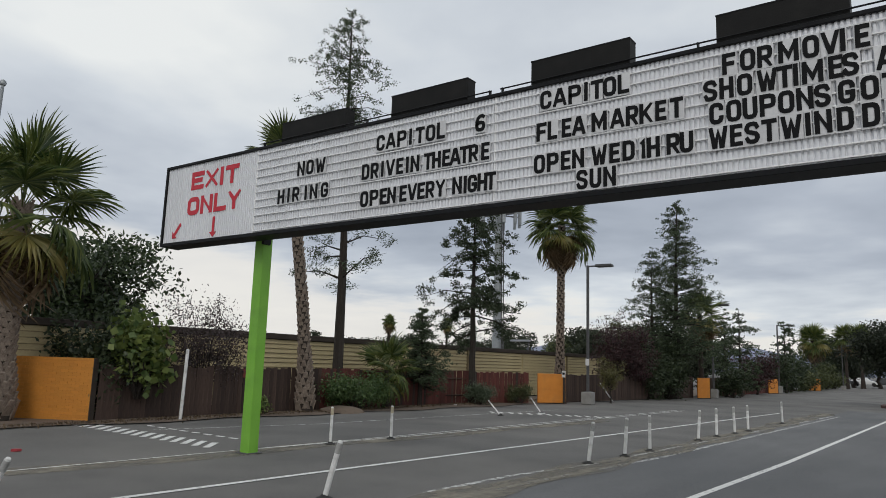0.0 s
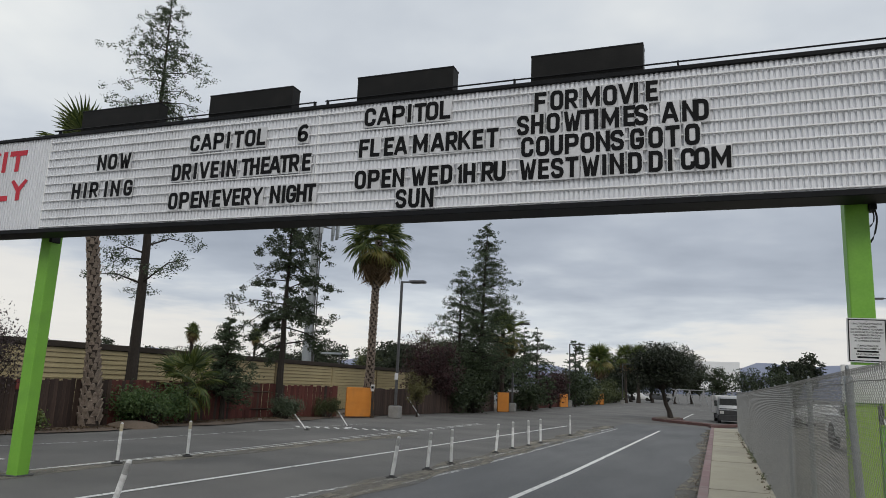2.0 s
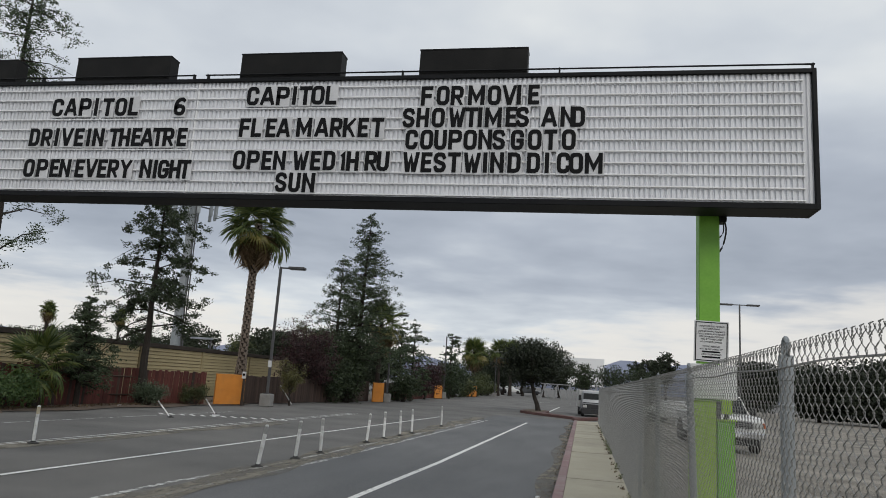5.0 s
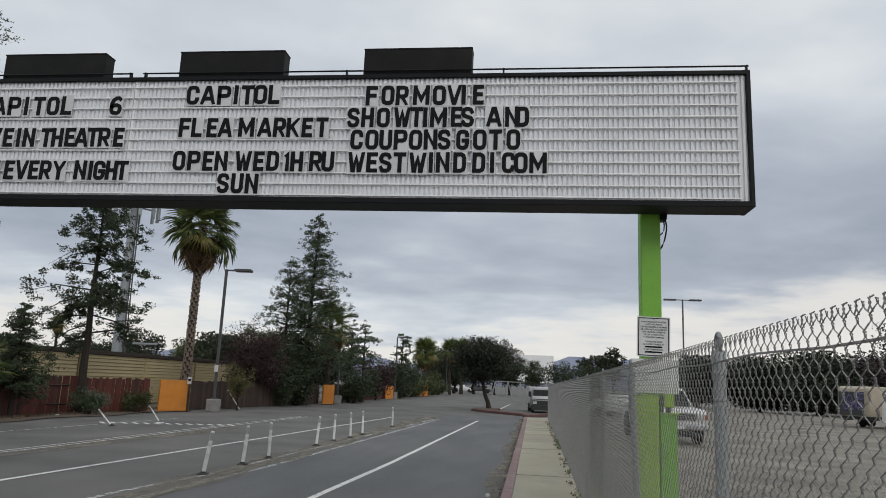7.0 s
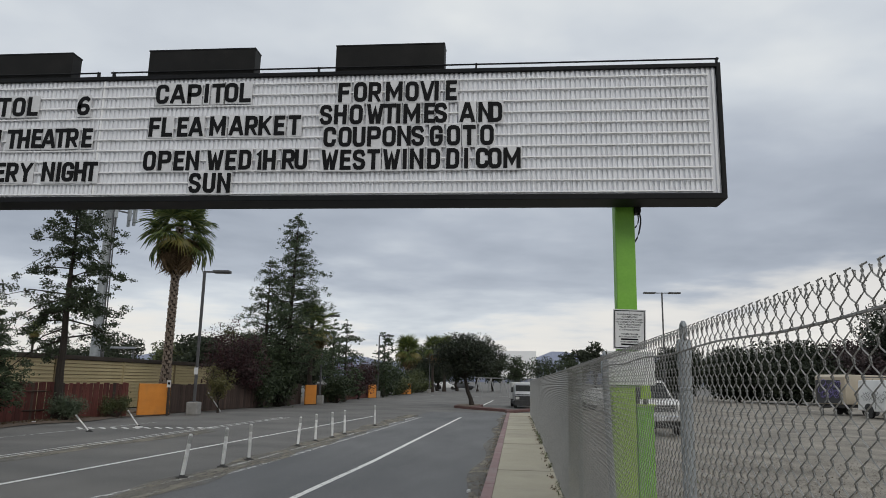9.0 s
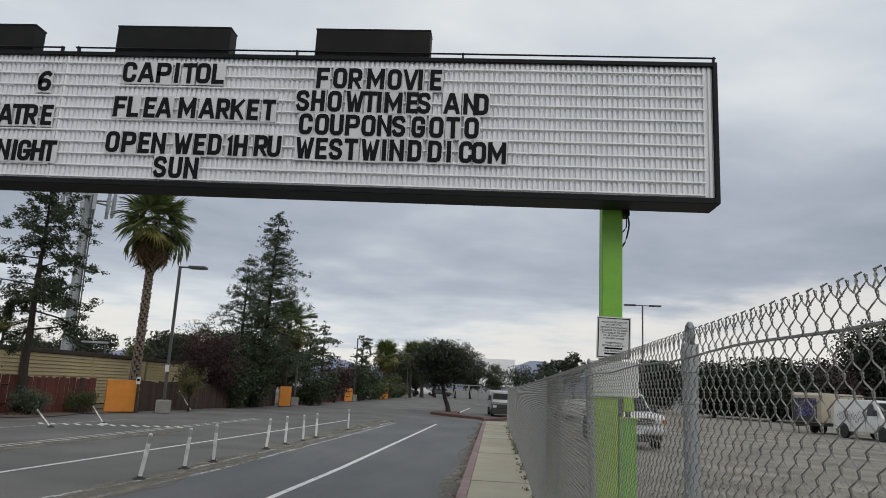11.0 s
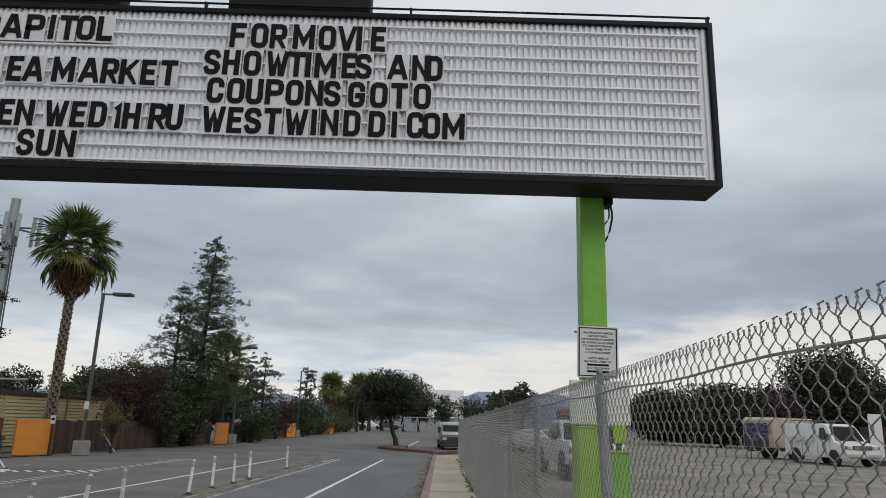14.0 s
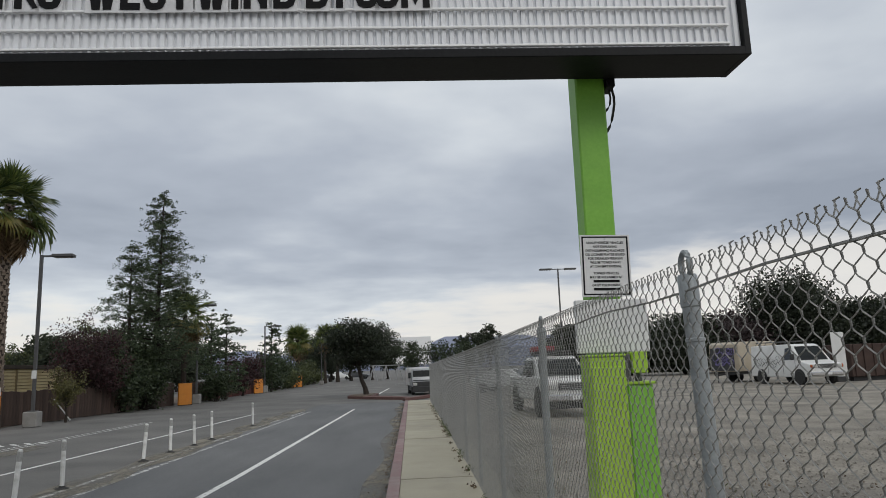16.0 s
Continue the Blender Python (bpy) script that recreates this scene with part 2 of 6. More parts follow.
# ---- building helpers ----
class Geo:
    """Gathers vertices and faces of one mesh."""

    def __init__(self):
        self.v, self.f = [], []

    def face(self, *pts):
        k = len(self.v)
        self.v += [tuple(p) for p in pts]
        self.f.append(tuple(range(k, k + len(pts))))
        return self

    def box(self, x0, x1, y0, y1, z0, z1, c=0.0):
        """A box with chamfered edges of width c."""
        c = min(c, 0.45 * min(x1 - x0, y1 - y0, z1 - z0))
        if c <= 0:
            k = len(self.v)
            self.v += [(x, y, z) for z in (z0, z1) for y in (y0, y1) for x in (x0, x1)]
            self.f += [tuple(k + i for i in q) for q in ((0, 2, 3, 1), (4, 5, 7, 6), (0, 1, 5, 4), (2, 6, 7, 3), (0, 4, 6, 2), (1, 3, 7, 5))]
            return self
        k = len(self.v)
        lo, hi = (x0, y0, z0), (x1, y1, z1)
        idx = {}
        for sx in (0, 1):
            for sy in (0, 1):
                for sz in (0, 1):
                    s = (sx, sy, sz)
                    for axis in range(3):
                        p = []
                        for a in range(3):
                            e = hi[a] if s[a] else lo[a]
                            p.append(e if a == axis else (e - c if s[a] else e + c))
                        idx[s, axis] = len(self.v)
                        self.v.append(tuple(p))
        quads = []
        for axis in range(3):
            b, d = (axis + 1) % 3, (axis + 2) % 3
            for s in (0, 1):
                ring = []
                for u, w in ((0, 0), (1, 0), (1, 1), (0, 1)):
                    key = [0, 0, 0]
                    key[axis], key[b], key[d] = s, u, w
                    ring.append(idx[tuple(key), axis])
                quads.append(tuple(ring if s else ring[::-1]))
            for u in (0, 1):
                for w in (0, 1):
                    k0, k1 = [0, 0, 0], [0, 0, 0]
                    k0[b], k0[d], k1[b], k1[d], k1[axis] = u, w, u, w, 1
                    q = (idx[tuple(k0), b], idx[tuple(k1), b], idx[tuple(k1), d], idx[tuple(k0), d])
                    quads.append(q if u != w else q[::-1])
        for s in [(a, b, d) for a in (0, 1) for b in (0, 1) for d in (0, 1)]:
            t = (idx[s, 0], idx[s, 1], idx[s, 2])
            quads.append(t if sum(s) % 2 else t[::-1])
        self.f += quads
        return self

    def tube(self, pts, radii, sides=8, caps=True):
        """A tapered tube along points."""
        pts = [Vector(p) for p in pts]
        if isinstance(radii, (int, float)):
            radii = [radii] * len(pts)
        base = len(self.v)
        for i, p in enumerate(pts):
            d = (pts[min(i + 1, len(pts) - 1)] - pts[max(i - 1, 0)]).normalized()
            ref = Vector((0, 0, 1)) if abs(d.z) < 0.9 else Vector((1, 0, 0))
            u = d.cross(ref).normalized()
            w = d.cross(u)
            for k in range(sides):
                a = 2 * math.pi * k / sides
                self.v.append(tuple(p + (u * math.cos(a) + w * math.sin(a)) * radii[i]))
        for i in range(len(pts) - 1):
            for k in range(sides):
                a, b = base + i * sides + k, base + i * sides + (k + 1) % sides
                self.f.append((a, a + sides, b + sides, b))
        if caps:
            self.f.append(tuple(base + k for k in range(sides)))
            self.f.append(tuple(base + (len(pts) - 1) * sides + k for k in reversed(range(sides))))
        return self

    def lathe(self, profile, sides=20, at=(0, 0, 0), axis="z"):
        """A turned shape from (radius, height) pairs."""
        base = len(self.v)
        for r, h in profile:
            for k in range(sides):
                a = 2 * math.pi * k / sides
                p = (r * math.cos(a), r * math.sin(a), h)
                p = p if axis == "z" else ((h, p[0], p[1]) if axis == "x" else (p[1], h, p[0]))
                self.v.append((p[0] + at[0], p[1] + at[1], p[2] + at[2]))
        for i in range(len(profile) - 1):
            for k in range(sides):
                a, b = base + i * sides + k, base + i * sides + (k + 1) % sides
                self.f.append((a, b, b + sides, a + sides))
        self.f.append(tuple(base + k for k in reversed(range(sides))))
        self.f.append(tuple(base + (len(profile) - 1) * sides + k for k in range(sides)))
        return self

    def prism(self, outline, y0, y1, axis="y"):
        """An outline of (a, b) pairs pushed along an axis: y takes (x, z), z takes (x, y), x takes (y, z)."""
        put = {"y": lambda a, b, c: (a, c, b), "z": lambda a, b, c: (a, b, c), "x": lambda a, b, c: (c, a, b)}[axis]
        k, n = len(self.v), len(outline)
        self.v += [put(a, b, y0) for a, b in outline] + [put(a, b, y1) for a, b in outline]
        self.f += [tuple(k + i for i in range(n)), tuple(k + n + i for i in reversed(range(n)))]
        self.f += [(k + i, k + n + i, k + n + (i + 1) % n, k + (i + 1) % n) for i in range(n)]
        return self

    def add(self, other, m=None):
        k = len(self.v)
        self.v += [tuple(m @ Vector(p)) for p in other.v] if m is not None else other.v
        self.f += [tuple(i + k for i in q) for q in other.f]
        return self

    def mesh(self, name, material, smooth=False):
        me = bpy.data.meshes.new(name)
        me.from_pydata(self.v, [], self.f)
        bm = bmesh.new()
        bm.from_mesh(me)
        if len(bm.faces) < 20000:
            bmesh.ops.recalc_face_normals(bm, faces=bm.faces)
        bm.to_mesh(me)
        bm.free()
        me.materials.append(material)
        if smooth:
            me.shade_smooth()
            me.set_sharp_from_angle(angle=radians(40))
        return me


def thing(name, at, label, category, group="", turn=0.0, kind=""):
    ob = new(name)
    ob.empty_display_size = 0.2
    ob.matrix_world = pose(*at, 0, 0, turn)
    return tagged(ob, label, category, group, kind)


def part(name, geo, material, parent, label="", smooth=False, kind="", m=None):
    me = geo if isinstance(geo, bpy.types.Mesh) else geo.mesh(name, material, smooth)
    ob = new(name, me)
    ob.parent = parent
    if m is not None:
        ob.matrix_basis = m
    return tagged(ob, label, kind=kind)


def solid(name, geo, material, label="", category="", kind="structure", smooth=False):
    return tagged(new(name, geo.mesh(name, material, smooth)), label, category, kind=kind)


def letters(text, height, width, depth, material, bold=0.0):
    """A mesh of lettering that fills width x height, standing in the x-z plane, its front at y = 0."""
    cu = bpy.data.curves.new("lettering", "FONT")
    cu.body, cu.size, cu.extrude, cu.offset, cu.resolution_u = text, 1.0, 0.02, bold, 3
    ob = bpy.data.objects.new("lettering", cu)
    scene.collection.objects.link(ob)
    dg = bpy.context.evaluated_depsgraph_get()
    me = bpy.data.meshes.new_from_object(ob.evaluated_get(dg))
    bpy.data.objects.remove(ob)
    bpy.data.curves.remove(cu)
    n = len(me.vertices)
    co = np.empty(n * 3)
    me.vertices.foreach_get("co", co)
    co = co.reshape(-1, 3)
    lo, hi = co.min(0), co.max(0)
    span = np.maximum(hi - lo, 1e-6)
    out = np.empty_like(co)
    out[:, 0] = (co[:, 0] - lo[0]) / span[0] * width
    out[:, 2] = (co[:, 1] - lo[1]) / span[1] * height
    out[:, 1] = -(co[:, 2] - lo[2]) / span[2] * depth
    me.vertices.foreach_set("co", out.ravel())
    me.materials.clear()
    me.materials.append(material)
    me.update()
    return me


# ---- ground ----
KX = lambda y: 0.86 + 0.0085 * y          # kerb face
FX = lambda y: 1.965 + 0.0155 * (min(y, 14.0) - 3.4) + 0.0085 * max(0.0, y - 14.0)          # fence line
g = Geo()
g.face((-2500, -2500, -0.02), (2500, -2500, -0.02), (2500, 2500, -0.02), (-2500, 2500, -0.02))
solid("ground", g, ASPHALT, "grey weathered asphalt ground around the drive-in road", "ground")
g = Geo()
ys = [-12 + 2 * i for i in range(70)]
for a, b in zip(ys, ys[1:]):
    g.face((-70, a, 0), (KX(a), a, 0), (KX(b), b, 0), (-70, b, 0))
solid("road", g, ASPHALT, "grey worn asphalt drive-in exit road", "road")
g = Geo()
LX = lambda y: -3.75 + 0.022 * (y - 12)
ys = [-12 + 2 * i for i in range(27)]
for a, b in zip(ys, ys[1:]):
    g.face((LX(a) + 0.1, a, 0.004), (KX(a) - 0.004, a, 0.004), (KX(b) - 0.004, b, 0.004), (LX(b) + 0.1, b, 0.004))
solid("road_lane", g, LANE, "darker smooth asphalt lane beside the kerb", "road")
g = Geo()
for a, b in zip(range(-30, 130, 4), range(-26, 134, 4)):
    g.face((FX(min(a, 36)) + 0.1, a, -0.008), (90, a, -0.008), (90, b, -0.008), (FX(min(b, 36)) + 0.1, b, -0.008))
solid("lot_ground", g, GRAVEL, "pale gravel parking lot behind the fence", "ground")


def stripe(name, pts, width, material, label, z=0.008, parent=None):
    """A painted line along points on the road."""
    g = Geo()
    for (xa, ya), (xb, yb) in zip(pts, pts[1:]):
        d = Vector((xb - xa, yb - ya)).normalized()
        nx, ny = -d.y * width / 2, d.x * width / 2
        g.face((xa - nx, ya - ny, z), (xb - nx, yb - ny, z), (xb + nx, yb + ny, z), (xa + nx, ya + ny, z))
    return solid(name, g, material, label, "road marking")


stripe("lane_line", [(-2.02, -4), (-1.74, 10.5), (-1.5, 15.6), (-0.96, 34.5)], 0.11, ROAD_PAINT, "solid white painted lane line")
stripe("lane_line", [(-7.1, -3), (-6.74, 5.3), (-6.5, 9.5), (-6.05, 16.5), (-4.95, 33.8)], 0.11, ROAD_PAINT, "long white painted lane line")
stripe("centre_line", [(-9.9, -4), (-9.35, 8), (-9.03, 14.6), (-8.38, 31)], 0.05, ROAD_PAINT, "thin white painted line, worn", )
stripe("centre_line", [(-9.3, 9), (-8.8, 14.6), (-8.1, 31)], 0.05, ROAD_PAINT, "thin faded white painted line")
stripe("edge_line", [(-13.2, 9.9), (-12.2, 14.0), (-11.9, 19), (-11.4, 26)], 0.09, FAINT_PAINT, "faded white edge line")
stripe("dashed_line", [(-4.45, 8.2), (-4.38, 10.3), (-4.05, 12.4), (-3.0, 34.0)], 0.10, FAINT_PAINT, "old flaking white line under the posts")
stripe("dashed_line", [(-3.98, 8.0), (-3.84, 10.5), (-3.5, 14.3), (-2.75, 34.0)], 0.10, FAINT_PAINT, "old flaking white line beside the posts")
g = Geo()
rng = random.Random(5)
for i in range(64):
    a, b = 4 + i * 0.5, 4.5 + i * 0.5
    wa, wb = 0.34 + 0.12 * math.sin(a * 1.7), 0.34 + 0.12 * math.sin(b * 1.7)
    g.face((LX(a) - 0.15 - wa, a, 0.012), (LX(a) - 0.15 + wa, a, 0.012), (LX(b) - 0.15 + wb, b, 0.012), (LX(b) - 0.15 - wb, b, 0.012))
tagged(solid("loose_sand", g, DIRT, "sand and broken asphalt along the post line", "sand", "stuff"))
g = Geo()
for i in range(80):
    a, b = -2 + i * 0.5, -1.5 + i * 0.5
    w = 0.30 + 0.1 * math.sin(a)
    w2 = 0.30 + 0.1 * math.sin(b)
    g.face((KX(a) - w, a, 0.014), (KX(a) - 0.01, a, 0.014), (KX(b) - 0.01, b, 0.014), (KX(b) - w2, b, 0.014))
solid("gutter_dirt", g, DIRT, "sandy dirt lying in the gutter", "sand", "stuff")

g = Geo()
for i in range(40):
    a, b = 3 + i * 0.5, 3.5 + i * 0.5
    x0, x1 = -9.45 + 0.075 * (a - 3) + 0.1 * math.sin(a), -9.45 + 0.075 * (b - 3) + 0.1 * math.sin(b)
    g.face((x0 - 0.38, a, 0.0055), (x0 + 0.30, a, 0.0055), (x1 + 0.30, b, 0.0055), (x1 - 0.38, b, 0.0055))
solid("seam_sand", g, DIRT, "sandy broken seam along the old lane edge", "sand", "stuff")
# sidewalk slabs and red kerb stones
walk_base = Geo()
for a, b in zip(range(-12, 38, 2), range(-10, 40, 2)):
    walk_base.face((KX(a) + 0.02, a, 0.105), (FX(a) + 0.35, a, 0.105), (FX(b) + 0.35, b, 0.105), (KX(b) + 0.02, b, 0.105))
for y in (-12, 38):
    walk_base.face((KX(y) + 0.02, y, -0.02), (FX(y) + 0.35, y, -0.02), (FX(y) + 0.35, y, 0.105), (KX(y) + 0.02, y, 0.105))
pavement = solid("pavement", walk_base, CONCRETE, "tan concrete sidewalk with a red kerb", "sidewalk")
for i in range(27):
    a, b = -12 + i * 1.85, -12 + (i + 1) * 1.85 - 0.012
    s = Geo().prism([(KX(a) + 0.155, a), (FX(a) + 0.3, a), (FX(b) + 0.3, b), (KX(b) + 0.155, b)], 0.106, 0.13 + 0.004 * math.sin(i * 2.3), "z")
    part("slab", s, CONCRETE, pavement)
    k = Geo().prism([(KX(a), a), (KX(a) + 0.15, a), (KX(b) + 0.15, b), (KX(b), b)], -0.02, 0.138, "z")
    part("kerb_stone", k, RED_KERB, pavement)

# ---- marquee sign ----
SY, SZ0, SZ1, SX0, SX1 = 8.45, 3.735, 5.315, -11.27, 3.722
sign = thing("marquee_sign", (0, SY, 0), "long black-framed white marquee sign on two green posts", "sign")
g = Geo().box(SX0, SX1, 0.036, 0.38, SZ0 - 0.018, SZ1 - 0.01, 0.006)
part("cabinet", g, BLACK_METAL, sign, "black sheet-metal cabinet")
for nm, bx in (("bottom_frame", (SX0, SX1, -0.03, 0.05, SZ0 - 0.02, SZ0 + 0.045)), ("top_frame", (SX0, SX1, -0.03, 0.05, SZ1 - 0.05, SZ1)),
               ("end_frame", (SX0 - 0.012, SX0 + 0.04, -0.034, 0.38, SZ0 - 0.022, SZ1 + 0.003)), ("end_frame", (SX1 - 0.035, SX1 + 0.012, -0.032, 0.378, SZ0 - 0.0205, SZ1 + 0.003))):
    part(nm, Geo().box(*bx, 0.005), BLACK_METAL, sign)


def ribbed(x0, x1, pitch):
    """A corrugated sheet: broad flats with narrow grooves."""
    g, xs, n = Geo(), [], max(1, round((x1 - x0) / pitch))
    p = (x1 - x0) / n
    for i in range(n):
        a = x0 + i * p
        xs += [(a, 0.019), (a + 0.04 * p, 0.0), (a + 0.56 * p, 0.001), (a + 0.69 * p, 0.019)]
    xs.append((x1, 0.019))
    for (xa, ya), (xb, yb) in zip(xs, xs[1:]):
        g.face((xa, ya, SZ0 + 0.02), (xb, yb, SZ0 + 0.02), (xb, yb, SZ1 - 0.04), (xa, ya, SZ1 - 0.04))
    return g


for x0, x1, lab in ((SX0 + 0.03, -8.56, "plain ribbed white exit panel"), (-8.55, -3.66, "white ribbed letter panel"), (-3.65, SX1 - 0.03, "white ribbed letter panel")):
    part("face_panel", ribbed(x0, x1, 0.0565), PANEL_WHITE, sign, lab)
for x in (-8.555, -3.655):
    part("panel_joint", Geo().box(x - 0.012, x + 0.012, -0.01, 0.0, SZ0 + 0.04, SZ1 - 0.05, 0.003), TRACK, sign)
TRACK_Z = [3.807 + 0.137 * i for i in range(11)]
for z in TRACK_Z:
    for x0, x1 in ((-8.54, -3.69), (-3.67, SX1 - 0.13)):
        t = Geo().box(x0, x1, -0.024, -0.001, z - 0.008, z + 0.009, 0.003)
        part("letter_track", t, TRACK, sign)
# boxes and the bar on top
for x0, x1 in ((-7.98, -6.47), (-5.53, -4.13), (-3.12, -1.76), (-0.75, 0.57)):
    b = part("top_box", Geo().box(x0, x1, 0.0, 0.2, SZ1 - 0.02, 5.66, 0.008), CHARCOAL, sign, "empty charcoal metal box")
    part("box_rim", Geo().box(x0 - 0.004, x1 + 0.004, -0.004, 0.205, 5.645, 5.664, 0.002), BLACK_METAL, b)
part("top_bar", Geo().tube([(-8.5, -0.02, 5.365), (-3.72, -0.02, 5.365)], 0.010, 6), BLACK_METAL, sign)
part("top_bar", Geo().tube([(-3.58, -0.02, 5.365), (3.72, -0.02, 5.365)], 0.010, 6), BLACK_METAL, sign)
for x in (-8.4, -6.0, -3.75, -3.55, -0.95, 0.95, 3.7):
    part("bar_bracket", Geo().box(x - 0.01, x + 0.01, -0.03, 0.02, SZ1 - 0.01, 5.38, 0.004), BLACK_METAL, sign)
# posts
for x, h in ((-9.0, 3.72), (2.578, 3.72)):
    p = part("post", Geo().box(x, x + 0.225, 0.43, 0.65, 0.0, 5.0, 0.012), GREEN_PAINT, sign, "bright green square steel post")
    part("post_bracket", Geo().box(x + 0.228, x + 0.295, 0.384, 0.55, SZ0 - 0.075, SZ0 + 0.1, 0.006), BLACK_METAL, sign)
    part("base_plate", Geo().box(x - 0.05, x + 0.275, 0.38, 0.70, 0.0, 0.022, 0.004), STEEL_DARK, p)
    part("weld_band", Geo().box(x - 0.003, x + 0.228, 0.427, 0.653, 0.30, 0.306), GREEN_PAINT, p)
loop = [(2.865, 0.45, 3.66), (2.876, 0.45, 3.60), (2.874, 0.45, 3.54), (2.864, 0.46, 3.48), (2.85, 0.46, 3.42), (2.832, 0.47, 3.37), (2.815, 0.48, 3.34), (2.80, 0.5, 3.32)]
part("cable", Geo().tube(loop, 0.010, 6), RUBBER, sign, "loose black cable loop")
loop = [(2.85, 0.47, 3.66), (2.855, 0.47, 3.60), (2.848, 0.47, 3.55), (2.832, 0.48, 3.52), (2.815, 0.49, 3.50), (2.80, 0.5, 3.50)]
part("cable", Geo().tube(loop, 0.008, 6), RUBBER, sign, "loose black cable loop")
# lettering: each glyph is a few strokes in a unit box
ARC_TOP, ARC_LOW = ((0.12, 0.95), (0, 0.8)), ((0, 0.2), (0.12, 0.05))
BOWL = ((0, 0), (0, 1), (0.68, 1), (0.92, 0.95), (1, 0.83), (1, 0.61), (0.92, 0.49), (0.68, 0.44), (0, 0.44))
ROUND = ((0.3, 1), *ARC_TOP, *ARC_LOW, (0.3, 0), (0.7, 0), (0.88, 0.05), (1, 0.2))
OPENED = ((1, 0.78), (1, 0.82), (0.88, 0.95), (0.7, 1), *ROUND)
GLYPHS = {
    "A": (((0, 0), (0.42, 1), (0.58, 1), (1, 0)), ((0.2, 0.27), (0.8, 0.27))),
    "C": ((*OPENED, (1, 0.22)),),
    "D": (((0, 0), (0, 1), (0.65, 1), (0.9, 0.93), (1, 0.78), (1, 0.22), (0.9, 0.07), (0.65, 0), (0, 0)),),
    "E": (((1, 1), (0, 1), (0, 0), (1, 0)), ((0, 0.52), (0.85, 0.52))),
    "F": (((0, 0), (0, 1), (1, 1)), ((0, 0.50), (0.85, 0.50))),
    "G": ((*OPENED, (1, 0.45), (0.62, 0.45)),),
    "H": (((0, 0), (0, 1)), ((1, 0), (1, 1)), ((0, 0.5), (1, 0.5))),
    "I": (((0.5, 0), (0.5, 1)),),
    "K": (((0, 0), (0, 1)), ((1, 1.05), (0.1, 0.42)), ((0.34, 0.56), (1, -0.05))),
    "L": (((0, 1), (0, 0), (1, 0)),),
    "M": (((0, 0), (0, 1)), ((1, 0), (1, 1)), ((0, 1.04), (0.5, 0.22), (1, 1.04))),
    "N": (((0, 0), (0, 1)), ((1, 0), (1, 1)), ((0, 1.06), (1, -0.06))),
    "O": (((1, 0.2), (1, 0.8), (0.88, 0.95), (0.7, 1), *ROUND),),
    "P": (BOWL,),
    "R": (BOWL, ((0.5, 0.42), (1, -0.04))),
    "S": (((1, 0.83), (0.86, 0.96), (0.66, 1), (0.34, 1), *ARC_TOP, (0, 0.7), (0.12, 0.58), (0.86, 0.43), (1, 0.31), (1, 0.19), (0.88, 0.05), (0.66, 0), (0.34, 0), (0.14, 0.04), (0, 0.17)),),
    "T": (((0, 1), (1, 1)), ((0.5, 0), (0.5, 1))),
    "U": (((0, 1), *ARC_LOW, (0.3, 0), (0.7, 0), (0.88, 0.05), (1, 0.2), (1, 1)),),
    "V": (((0, 1.03), (0.44, 0), (0.56, 0), (1, 1.03)),),
    "W": (((0, 1.03), (0.22, 0), (0.30, 0), (0.5, 0.8), (0.70, 0), (0.78, 0), (1, 1.03)),),
    "X": (((0, 1.03), (1, -0.03)), ((0, -0.03), (1, 1.03))),
    "Y": (((0, 1.03), (0.5, 0.45), (1, 1.03)), ((0.5, 0), (0.5, 0.5))),
    "1": (((0.75, 0), (0.75, 1), (0, 0.86)),),
    "6": (((0.95, 0.93), (0.8, 1), (0.45, 0.98), (0.15, 0.84), (0, 0.6), *ARC_LOW, (0.3, 0), (0.7, 0), (0.88, 0.05), (1, 0.2), (1, 0.34), (0.88, 0.47), (0.66, 0.52), (0.3, 0.52), (0.05, 0.42)),),
}


